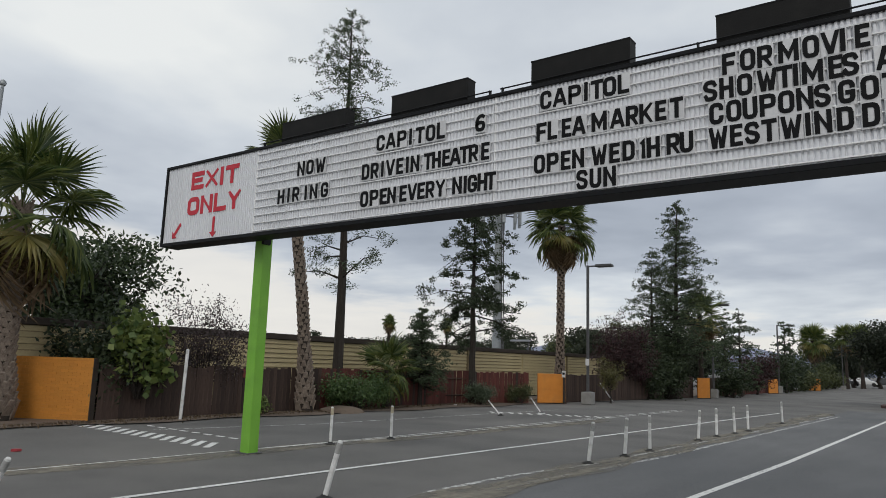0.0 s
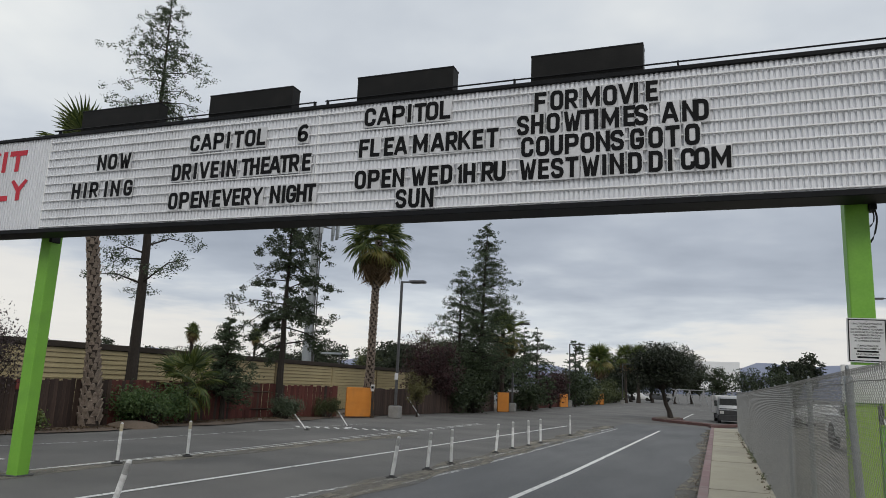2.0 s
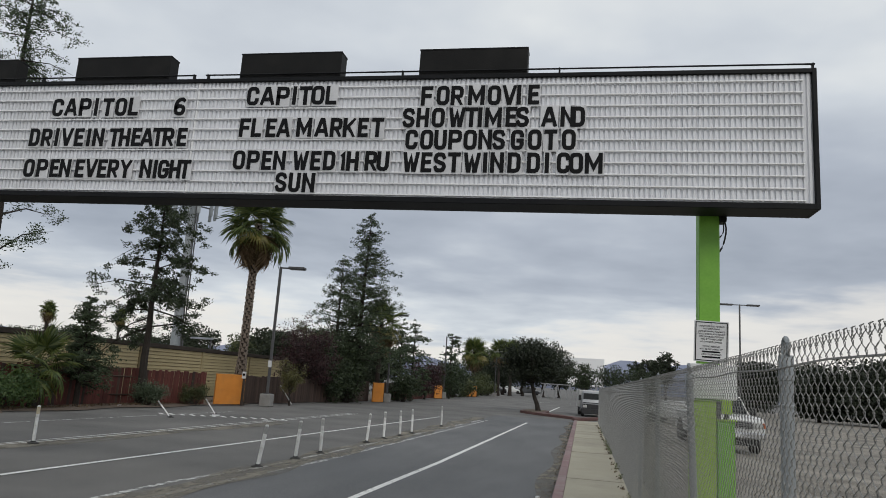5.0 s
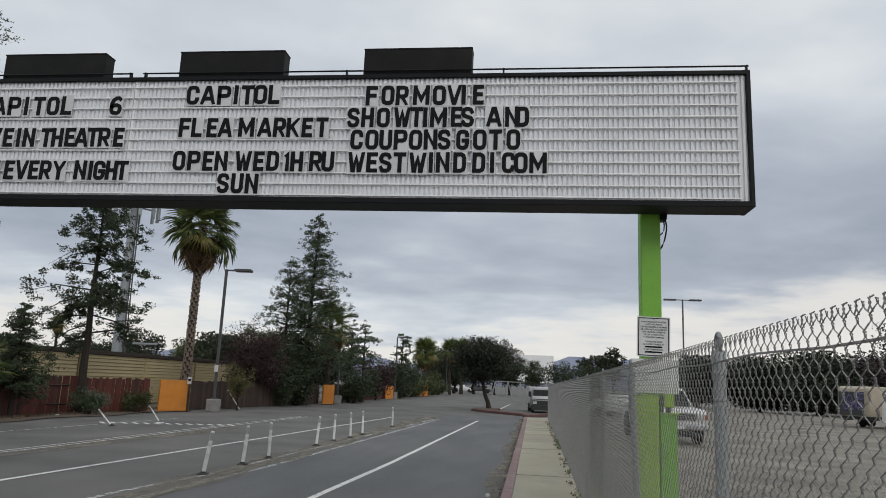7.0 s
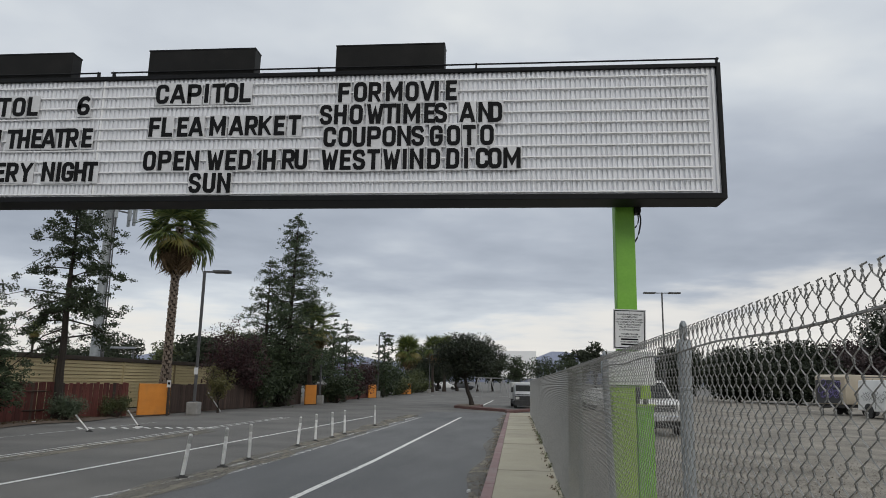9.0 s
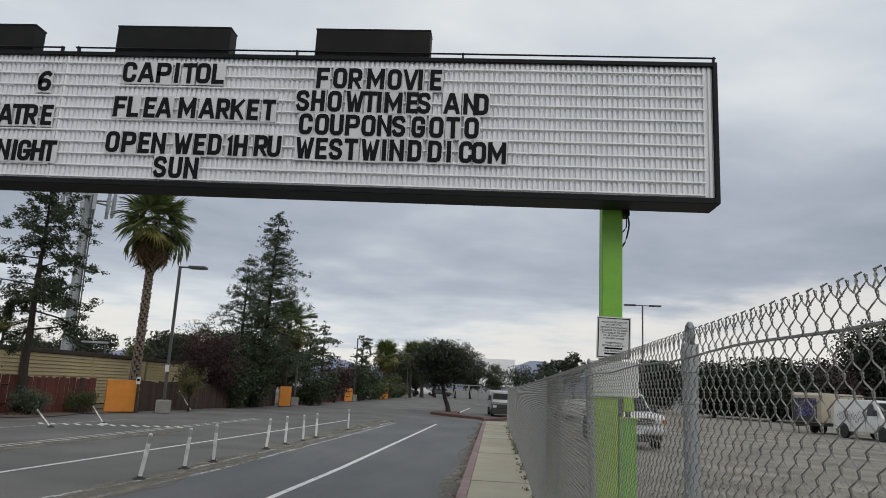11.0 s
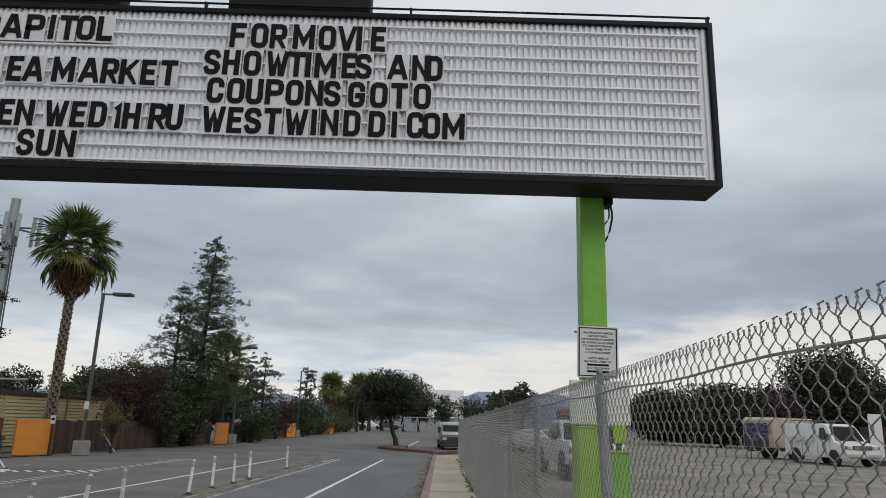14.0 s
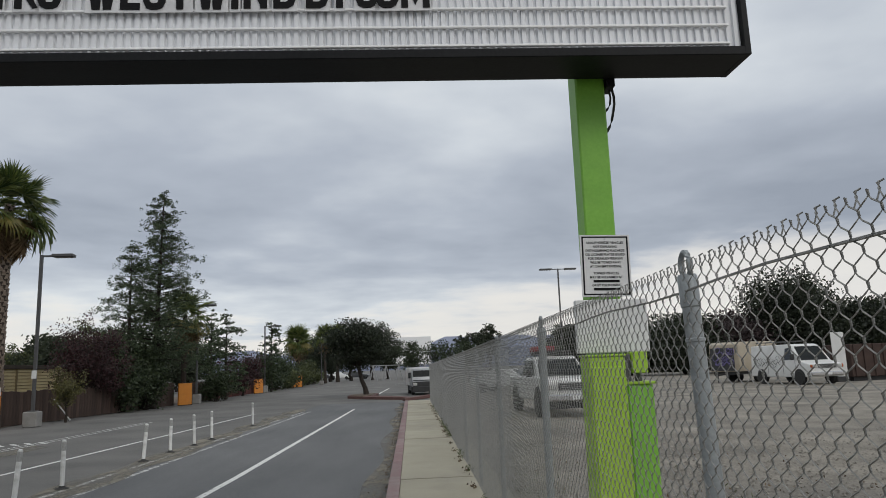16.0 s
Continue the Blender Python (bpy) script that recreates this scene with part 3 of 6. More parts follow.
def glyph(c, w, h, t, depth=0.008):
    """One letter cut from sheet: strokes of thickness t inside a box w x h, its back at y = 0."""
    g = Geo()
    for j, line in enumerate(GLYPHS[c]):
        closed = line[0] == line[-1] or c == "O"
        pts = [Vector((t / 2 + u * (w - t), t / 2 + v * (h - t))) for u, v in line]
        if closed and line[0] == line[-1]:
            pts = pts[:-1]
        n, rail = len(pts), []
        for i, p in enumerate(pts):
            q0 = pts[i - 1] if i or closed else p
            q1 = pts[(i + 1) % n] if i < n - 1 or closed else p
            d0 = (p - q0).normalized() if (p - q0).length > 1e-6 else (q1 - p).normalized()
            d1 = (q1 - p).normalized() if (q1 - p).length > 1e-6 else d0
            nx = Vector((-(d0.y + d1.y), d0.x + d1.x))
            nx = nx.normalized() if nx.length > 1e-6 else Vector((-d0.y, d0.x))
            k = t / 2 / max(0.5, nx.dot(Vector((-d0.y, d0.x))))
            e = Vector((0, 0)) if closed or 0 < i < n - 1 else (d1 * -t / 2 if i == 0 else d0 * t / 2)
            rail.append([tuple((min(max(a.x, 0.0), w), min(max(a.y, 0.0), h))) for a in (p + e + nx * k, p + e - nx * k)])
        y = -depth - 0.0004 * j
        for i in range(n if closed else n - 1):
            (a, b), (d, e) = rail[i], rail[(i + 1) % n]
            g.face((a[0], y, a[1]), (b[0], y, b[1]), (e[0], y, e[1]), (d[0], y, d[1]))
            for u, v in ((a, d), (b, e)):
                g.face((u[0], y, u[1]), (v[0], y, v[1]), (v[0], 0, v[1]), (u[0], 0, u[1]))
        if not closed:
            for a, b in (rail[0], rail[-1]):
                g.face((a[0], y, a[1]), (b[0], y, b[1]), (b[0], 0, b[1]), (a[0], 0, a[1]))
    return g


# painted exit lettering and arrows
def painted(text, x0, x1, z0, z1):
    adv = [0.30 if c == "I" else 1.0 for c in text]
    gap = 0.13
    unit = (x1 - x0) / (sum(adv) + gap * (len(text) - 1))
    x = x0
    for c, a in zip(text, adv):
        part("painted_letter", glyph(c, a * unit, z1 - z0, 0.088, 0.004), SIGN_RED, sign, "red painted letter %s" % c, m=pose(x, -0.002, z0))
        x += (a + gap) * unit


painted("EXIT", -10.46, -9.06, 4.76, 5.11)
painted("ONLY", -10.52, -8.96, 4.27, 4.62)


def arrow(length, w):
    return Geo().prism([(-w * 0.32, length), (-w * 0.32, w * 0.95), (-w, w * 0.95), (0, 0), (w, w * 0.95), (w * 0.32, w * 0.95), (w * 0.32, length)], -0.008, -0.002)


part("painted_arrow", arrow(0.38, 0.10), SIGN_RED, sign, "red arrow pointing down", m=pose(-9.68, 0, 3.80))
part("painted_arrow", arrow(0.36, 0.10), SIGN_RED, sign, "red arrow pointing down and sideways", m=pose(-10.93, 0, 3.86, 0, 42, 0))

# changeable letters, each on its cloudy plate
WIDE = {"W": 0.202, "M": 0.197, "I": 0.050, "F": 0.143, "L": 0.134, "E": 0.130, "1": 0.075, "A": 0.184, "V": 0.174, "R": 0.151, "P": 0.160, "O": 0.156, "N": 0.158, "K": 0.160, "Y": 0.170}
LETTER_MESH, PLATE_MESH = {}, {}
LETTER_H = 0.244


def row(text, z0, centres, wide=1.0):
    """Letters of one line, each hung at its own place along the tracks."""
    for c, x in zip(text, centres):
        w = WIDE.get(c, 0.150) * wide
        key = c, wide
        if key not in LETTER_MESH:
            LETTER_MESH[key] = glyph(c, w, LETTER_H, 0.047).mesh("lettering", LETTER_BLACK)
            PLATE_MESH[key] = Geo().box(-0.012, w + 0.012, -0.006, -0.001, -0.022, LETTER_H + 0.02, 0.002).mesh("plate", PLATE)
        ob = new("marquee_letter", LETTER_MESH[key])
        ob.matrix_world = pose(x - w / 2, SY - 0.032, z0 + rng.uniform(-0.003, 0.003), 0, rng.uniform(-0.5, 0.5), 0)
        tagged(ob, "black plastic marquee letter %s on a cloudy plate" % c, "letter", "letters on the marquee")
        pl = new("plate", PLATE_MESH[key])
        pl.parent = ob
        pl.location = (0, 0.006, 0)
        pl["label"] = "cloudy plastic letter plate"


row("NOW", 4.645, (-7.404, -7.192, -6.951), 1.06)
row("HIRING", 4.22, (-7.85, -7.666, -7.49, -7.254, -7.072, -6.825), 1.06)
row("CAPITOL6", 4.815, (-5.679, -5.476, -5.265, -5.100, -4.925, -4.731, -4.548, -3.882), 1.05)
row("DRIVEINTHEATRE", 4.395, (-5.957, -5.773, -5.621, -5.464, -5.281, -5.139, -4.997, -4.760, -4.609, -4.440, -4.285, -4.131, -3.980, -3.790))
row("OPENEVERYNIGHT", 3.97, (-5.959, -5.760, -5.572, -5.417, -5.197, -5.030, -4.864, -4.707, -4.527, -4.240, -4.104, -3.986, -3.827, -3.688))
row("CAPITOL", 4.942, (-2.878, -2.679, -2.473, -2.321, -2.173, -2.008, -1.833), 1.06)
row("FLEAMARKET", 4.52, (-2.938, -2.780, -2.585, -2.416, -2.146, -1.914, -1.730, -1.559, -1.385, -1.202))
row("OPENWED1HRU", 4.094, (-2.963, -2.772, -2.593, -2.424, -2.146, -1.952, -1.777, -1.603, -1.478, -1.250, -1.099))
row("SUN", 3.815, (-2.373, -2.197, -2.016))
row("FORMOVIE", 4.918, (-0.616, -0.420, -0.248, -0.015, 0.199, 0.378, 0.490, 0.663))
row("SHOWTIMESAND", 4.641, (-0.824, -0.651, -0.461, -0.234, -0.061, 0.044, 0.201, 0.414, 0.544, 0.855, 1.062, 1.185))
row("COUPONSGOTO", 4.364, (-0.766, -0.582, -0.414, -0.238, -0.058, 0.119, 0.280, 0.498, 0.698, 0.881, 1.085))
row("WESTWINDDICOM", 4.084, (-0.754, -0.565, -0.404, -0.233, -0.022, 0.136, 0.275, 0.472, 0.693, 0.848, 1.034, 1.177, 1.372))

# ---- notice on the right post, green cabinets ----
notice = thing("notice_sign", (2.535, 8.868, 2.07), "white towing notice with black border on the green post", "sign")
part("sheet", Geo().box(0, 0.345, -0.003, 0.003, 0, 0.475, 0.001), SIGN_WHITE, notice)
for bx in ((0.012, 0.333, 0.012, 0.022), (0.012, 0.333, 0.453, 0.463), (0.012, 0.022, 0.012, 0.463), (0.323, 0.333, 0.012, 0.463)):
    part("border", Geo().box(bx[0], bx[1], -0.0055, -0.0032, bx[2], bx[3]), LETTER_BLACK, notice)
LINES = [("UNAUTHORIZED VEHICLES", 0.255), ("NOT DISPLAYING", 0.165), ("DISTINGUISHING PLACARDS", 0.27), ("OR LICENSE PLATES ISSUED", 0.275), ("FOR DISABLED PERSONS", 0.24),
         ("WILL BE TOWED AWAY", 0.215), ("AT OWNER'S EXPENSE.", 0.22), ("", 0), ("TOWED VEHICLES", 0.175), ("MAY BE RECLAIMED AT", 0.225), (None, 0.18), ("OR BY TELEPHONING", 0.20), (None, 0.18)]
for i, (s, w) in enumerate(LINES):
    z = 0.405 - i * 0.0305 + (0.008 if i > 7 else 0)
    if s:
        part("text_line", letters(s, 0.019, w, 0.0015, LETTER_BLACK, 0.012), LETTER_BLACK, notice, m=pose(0.1725 - w / 2, -0.0035, z))
    elif s is None:
        part("text_bar", Geo().box(0.1725 - w / 2, 0.1725 + w / 2, -0.005, -0.0032, z, z + 0.019), LETTER_BLACK, notice)
for z in (0.044, 0.444):
    part("bolt", Geo().lathe([(0.006, 0), (0.006, 0.003), (0.002, 0.005)], 8, (0.1725, -0.009 + 0.004, z), "y"), GALV, notice)
notice.matrix_world = pose(2.518, 8.868, 2.080, 0, 1.2, 0) @ Matrix.Diagonal((1.06, 1, 0.95, 1))
cab = thing("utility_cabinet", (2.45, 8.56, 0), "lime green metal utility cabinet at the sign post", "cabinet")
part("body", Geo().box(0, 0.25, 0, 0.23, 0.0, 1.645, 0.008), LIME_PAINT, cab)
part("lid", Geo().box(-0.006, 0.256, -0.006, 0.236, 1.647, 1.662, 0.004), LIME_PAINT, cab)
part("door", Geo().box(0.015, 0.235, -0.010, 0.0, 0.12, 1.58, 0.004), LIME_PAINT, cab)
cab = thing("electric_meter_box", (2.72, 8.62, 0), "green electric box with dark gap on a lower cabinet", "cabinet")
part("body", Geo().box(0, 0.178, 0, 0.25, 0.0, 1.455, 0.008), GREEN_PAINT, cab)
part("ledge", Geo().box(-0.01, 0.20, -0.015, 0.255, 1.457, 1.475, 0.004), LIME_PAINT, cab)
part("upper_box", Geo().box(0.045, 0.152, 0.0, 0.12, 1.53, 1.675, 0.006), LIME_PAINT, cab)
# a dark solid block stands for the gap beside the upper box
part("upper_gap", Geo().box(0.002, 0.043, 0.03, 0.12, 1.476, 1.66, 0.004), STEEL_DARK, cab, "dark block filling the gap")
part("conduit", Geo().tube([(0.10, 0.06, 1.47), (0.10, 0.06, 1.54)], 0.025, 8), STEEL_DARK, cab)

# ---- chain-link fence ----
fence = thing("chain_link_fence", (0, 0, 0), "galvanized chain-link fence with twisted wire top", "fence")
FZ0, FZ1 = 0.15, 1.80
POST_Y = [3.36 + 2.41 * k for k in range(-4, 14)]


def fence_top(y):
    return 1.808 - 0.0036 * (y - 5)


pm = Geo().lathe([(0.024, 0.13), (0.024, 1.79)], 14).mesh("post", GALV, True)
cm = Geo().lathe([(0.024, 1.715), (0.027, 1.718), (0.027, 1.80), (0.024, 1.806), (0.008, 1.807)], 14).mesh("cap", GALV, True)
ring = Geo().tube([(0, 0.030 * math.cos(a), 1.832 + 0.036 * math.sin(a)) for a in [2 * math.pi * i / 16 for i in range(17)]], 0.009, 6, False).mesh("cap_loop", GALV, True)
band = Geo().lathe([(0.024, 0), (0.0266, 0.002), (0.0266, 0.010), (0.024, 0.012)], 14).mesh("band", GALV, True)
for y in POST_Y:
    if y > 37:
        continue
    p = part("fence_post", pm, None, fence, m=pose(FX(y) + (0.086 if 5 < y < 7 else 0.033), y, fence_top(y) - 1.765, 0, -2.2 if 5 < y < 7 else 0, 0))
    part("cap", cm, None, p)
    part("cap_loop", ring, None, p)
    for z in (0.5, 1.1, 1.62):
        part("band", band, None, p, m=pose(0, 0, z))
wire_pts = [(FX(y) + 0.002, y, fence_top(y) - 0.005 + 0.006 * math.sin(y * 5)) for y in [-8.7 + 0.25 * i for i in range(181)]]
part("tension_wire", Geo().tube(wire_pts, 0.0035, 5), WIRE, fence)


def chain_link(y0, y1, pitch=0.0298, r=0.0018):
    """Zigzag wires that hook round their neighbours, with twisted ends on top."""
    g = Geo()
    n = int((y1 - y0) / pitch)
    rows = 29
    for i in range(n):
        yc = y0 + i * pitch
        top = fence_top(yc) + 0.06
        x0 = FX(yc)
        fine = 1.0 < yc < 9.5
        pts = []
        for k in range(2 * rows + 1):
            side = (k + i) % 2
            s = 1 if side else -1
            y = yc + 0.5 * s * pitch * 1.10
            z = top - k * (top - FZ0) / (2 * rows)
            if fine:
                pts += [(x0 - 0.003 * s, y - s * 0.004, z + 0.008), (x0 + 0.001, y, z), (x0 + 0.003 * s, y - s * 0.004, z - 0.008)]
            else:
                pts.append((x0 + 0.003 * s, y, z))
        g.tube(pts, r, 4 if fine else 3, False)
        if i % 2:
            b = Vector((x0, yc - 0.5 * pitch, top))
            g.tube([b + Vector((0.002, -0.006, -0.016)), b + Vector((-0.002, 0.000, 0.002)), b + Vector((0.002, 0.002, 0.013)), b + Vector((0.006, -0.005, 0.016))], r, 4, False)
            g.tube([b + Vector((-0.002, 0.007, -0.016)), b + Vector((0.002, 0.001, 0.003)), b + Vector((-0.002, 0.002, 0.012)), b + Vector((0.004, 0.006, 0.015))], r, 4, False)
    return g


part("wire_mesh", chain_link(-1.0, 36.3), WIRE, fence, "woven diamond wire", kind="stuff")

# ---- vegetation helpers ----
BARK = surface("dark_bark", (0.016, 0.013, 0.010), (0.04, 0.031, 0.025), 5, 40, 0.95, 0.8, stretch=(1, 1, 0.25))
BARK_RED = surface("reddish_bark", (0.045, 0.028, 0.02), (0.09, 0.058, 0.042), 5, 40, 0.95, 0.8, stretch=(1, 1, 0.2))
PALM_BARK = surface("palm_trunk_bark", (0.018, 0.013, 0.010), (0.045, 0.034, 0.026), 6, 40, 0.95, 0.7)
PALM_BOOT = surface("palm_leaf_base", (0.12, 0.09, 0.07), (0.33, 0.27, 0.22), 8, 50, 0.95, 0.5)
FROND = leafy("palm_frond_green", (0.038, 0.068, 0.018), (0.165, 0.195, 0.052), 0.45)
FROND_YELLOW = leafy("palm_frond_yellowing", (0.15, 0.14, 0.035), (0.24, 0.20, 0.06), 0.5)
FROND_DEAD = leafy("palm_frond_dead", (0.13, 0.085, 0.045), (0.24, 0.165, 0.095), 0.8)
LEAF_DARK = leafy("leaf_dark_green", (0.018, 0.03, 0.014), (0.05, 0.07, 0.028))
LEAF_CONIFER = leafy("needle_green", (0.026, 0.044, 0.023), (0.092, 0.122, 0.062), 0.7)
LEAF_OLIVE = leafy("leaf_olive", (0.04, 0.054, 0.02), (0.105, 0.118, 0.042))
LEAF_LIGHT = leafy("leaf_fresh_green", (0.055, 0.10, 0.025), (0.18, 0.22, 0.055))
LEAF_BUSH = leafy("leaf_bush_green", (0.04, 0.08, 0.025), (0.10, 0.155, 0.05))
LEAF_PURPLE = leafy("leaf_purple", (0.020, 0.011, 0.012), (0.072, 0.028, 0.030))
LEAF_BARE = leafy("leaf_withered", (0.03, 0.022, 0.024), (0.075, 0.05, 0.05))
LEAF_DEEP = leafy("leaf_deep_green", (0.010, 0.016, 0.009), (0.034, 0.044, 0.022))
LEAF_FAR = leafy("leaf_far", (0.022, 0.032, 0.018), (0.05, 0.06, 0.033), 0.8)


def foliage(name, centres, size, material, parent, seed, aspect=0.5, label="", up=0.0):
    """Many small pointed leaves, each at its own angle."""
    r = np.random.default_rng(seed)
    c = np.asarray(centres, float)
    n = len(c)
    a = r.normal(size=(n, 3))
    a[:, 2] = a[:, 2] * (1 - up) - up * 0.8
    a /= np.linalg.norm(a, axis=1)[:, None]
    b = np.cross(a, r.normal(size=(n, 3)))
    b /= np.linalg.norm(b, axis=1)[:, None] + 1e-9
    s = size * r.uniform(0.6, 1.35, n)[:, None]
    v = np.stack([c - a * s * 0.5, c + b * s * aspect * 0.5 - a * s * 0.05, c + a * s * 0.5, c - b * s * aspect * 0.5 - a * s * 0.05], 1).reshape(-1, 3)
    me = bpy.data.meshes.new(name)
    me.vertices.add(4 * n)
    me.vertices.foreach_set("co", v.astype(np.float32).ravel())
    me.loops.add(4 * n)
    me.loops.foreach_set("vertex_index", np.arange(4 * n, dtype=np.int32))
    me.polygons.add(n)
    me.polygons.foreach_set("loop_start", np.arange(0, 4 * n, 4, dtype=np.int32))
    me.materials.append(material)
    me.update()
    me.validate()
    ob = new(name, me)
    ob.parent = parent
    return tagged(ob, label, kind="stuff")


def bent(r, a, b, steps, wobble):
    """Points from a to b with a natural wobble."""
    a, b = Vector(a), Vector(b)
    out = [a]
    for i in range(1, steps):
        f = i / steps
        out.append(a.lerp(b, f) + Vector((r.gauss(0, wobble), r.gauss(0, wobble), r.gauss(0, wobble * 0.6))))
    return out + [b]


def broad_tree(at, height, radius, trunk_r, leaf, count, material, label, seed, fork=0.35, bark=BARK, category="tree", lean=(0, 0), flat=0.75, group="", limbs=9, clump=0.13, top_only=0.0):
    """A forked trunk with limbs and twigs, and leaves in clumps round their tips."""
    radius, height = radius * 0.76, height * 0.95
    r = random.Random(seed)
    ob = thing("tree" if category == "tree" else "shrub", at, label, category, group)
    g = Geo()
    top = Vector((lean[0], lean[1], height * fork))
    g.tube(bent(r, (0, 0, -0.05), top, 4, trunk_r * 0.5), [trunk_r * k for k in (1.35, 1.0, 0.92, 0.85, 0.75)], 8)
    tips = []
    cz, rz = height * (1 + fork) / 2 + height * top_only, height * (1 - fork) / 2 * 1.02
    for i in range(limbs):
        az = 2 * math.pi * (i + r.uniform(-0.3, 0.3)) / limbs
        el = r.uniform(-0.35, 1.0)
        rad = radius * r.uniform(0.5, 0.85)
        e = Vector((lean[0] + rad * math.cos(az) * math.cos(el * 1.2), lean[1] + rad * math.sin(az) * math.cos(el * 1.2), cz + rz * 0.8 * math.sin(el * 1.35)))
        pts = bent(r, top * r.uniform(0.8, 1.0), e, 4, radius * 0.05)
        g.tube(pts, [trunk_r * k for k in (0.5, 0.36, 0.26, 0.17, 0.08)], 5, False)
        for j in range(14):
            s = pts[r.choice((2, 3, 4))]
            d = Vector((r.gauss(0, 1), r.gauss(0, 1), r.gauss(0.25, 0.8))).normalized() * radius * r.uniform(0.22, 0.5)
            q = s + d
            q.z = min(max(q.z, height * fork * 0.75), height)
            g.tube(bent(r, s, q, 2, radius * 0.03), [trunk_r * 0.14, trunk_r * 0.09, trunk_r * 0.04], 4, False)
            tips.append(q)
    part("trunk", g, bark, ob, smooth=True)
    nr = np.random.default_rng(seed)
    t = np.array([tuple(p) for p in tips])
    w = nr.uniform(0.3, 1.6, len(t))
    pick = nr.choice(len(t), count, p=w / w.sum())
    spread = radius * clump
    c = t[pick] + np.clip(nr.normal(size=(count, 3)), -1.7, 1.7) * np.array([spread, spread, spread * flat])
    c[:, 2] = np.clip(c[:, 2], height * fork * 0.6, None)
    foliage("crown", c, leaf, material, ob, seed + 1)
    return ob


def conifer(at, height, reach, trunk_r, leaf, count, label, seed, low=0.12, bare=0.0, lean=(0, 0), material=None, shape=1.0, droop=0.35, whorls=34, bark=BARK, group="", ends=0.55, thin=0.0):
    """A straight trunk with tiers of drooping boughs; needles lie in sprays along them."""
    r, nr = random.Random(seed), np.random.default_rng(seed)
    ob = thing("conifer_tree", at, label, "tree", group)
    g = Geo()
    stem = [Vector((lean[0] * f, lean[1] * f, height * f)) + Vector((r.gauss(0, 0.03), r.gauss(0, 0.03), 0)) * height * 0.05 for f in [i / 10 for i in range(11)]]
    g.tube(stem, [trunk_r * (1.15 - 1.08 * i / 10) for i in range(11)], 8)
    boughs = []
    for i in range(whorls):
        f = low + (1 - low) * (i + r.random()) / whorls
        z = height * f
        base = Vector((lean[0] * f, lean[1] * f, z))
        for k in range(4):
            if r.random() < bare or (f < 0.62 and r.random() < thin):
                continue
            az = r.uniform(0, 2 * math.pi)
            ln = reach * ((1 - f) ** shape * 0.92 + 0.08) * r.uniform(0.55, 1.2)
            d = Vector((math.cos(az), math.sin(az), 0))
            e = base + d * ln + Vector((0, 0, ln * r.uniform(-droop, 0.25)))
            pts = [base, base.lerp(e, 0.5) + Vector((0, 0, ln * 0.1)), e]
            g.tube(pts, [0.035 * (1 - f) + 0.014, 0.022 * (1 - f) + 0.008, 0.004], 4, False)
            boughs.append((pts, ln))
    part("trunk", g, bark, ob, smooth=True)
    w = np.array([ln for _, ln in boughs]) ** 1.2
    pick = nr.choice(len(boughs), count, p=w / w.sum())
    P0 = np.array([tuple(b[0][0]) for b in boughs])[pick]
    P1 = np.array([tuple(b[0][1]) for b in boughs])[pick]
    P2 = np.array([tuple(b[0][2]) for b in boughs])[pick]
    L = np.array([b[1] for b in boughs])[pick][:, None]
    # twigs: needles gather at a few spots along each bough
    spots = nr.uniform(ends * 0.5, 1.05, (len(boughs), 11))
    offs = nr.normal(size=(len(boughs), 11, 3)) * np.array([0.14, 0.14, 0.08])
    sel = nr.integers(0, 11, count)
    u = spots[pick, sel][:, None]
    c = np.where(u < 0.5, P0 + (P1 - P0) * u * 2, P1 + (P2 - P1) * (u * 2 - 1))
    c = c + offs[pick, sel] * L + np.clip(nr.normal(size=(count, 3)), -1.8, 1.8) * np.array([0.11, 0.11, 0.075]) * (0.3 + 0.32 * L)
    foliage("crown", c, leaf, material or LEAF_CONIFER, ob, seed + 1, 0.45, up=0.3)
    return ob


def fan_leaf(seed, petiole, blade, segments, droop):
    """A palm's fan leaf: a stalk and a pleated blade split into drooping tips; it points along +x."""
    r = random.Random(seed)
    g = Geo()
    g.tube([(0, 0, 0), (petiole * 0.5, 0, 0.02), (petiole, 0, 0)], [0.022, 0.016, 0.010], 4, False)
    span = radians(135)
    for i in range(segments):
        a = -span + 2 * span * i / (segments - 1) + r.uniform(-0.02, 0.02)
        h = span / segments * 1.02
        ln = blade * (1 - 0.25 * abs(a) / span) * r.uniform(0.88, 1.08)
        dip = droop * ln * r.uniform(0.7, 1.5)

        def at(rad, ang, z):
            return (petiole + rad * math.cos(ang), rad * math.sin(ang), z)

        k = len(g.v)
        m = 0.48 * ln
        g.v += [at(0.02, a, 0), at(m, a - h, -0.02 - dip * 0.15), at(m, a, 0.03 - dip * 0.15), at(m, a + h, -0.02 - dip * 0.15),
                at(0.8 * ln, a - h * 0.24, -dip * 0.5), at(0.8 * ln, a + h * 0.24, -dip * 0.5), at(ln, a, -dip)]
        g.f += [(k, k + 1, k + 2), (k, k + 2, k + 3), (k + 1, k + 4, k + 2), (k + 2, k + 5, k + 3), (k + 2, k + 4, k + 6), (k + 2, k + 6, k + 5)]
    return g


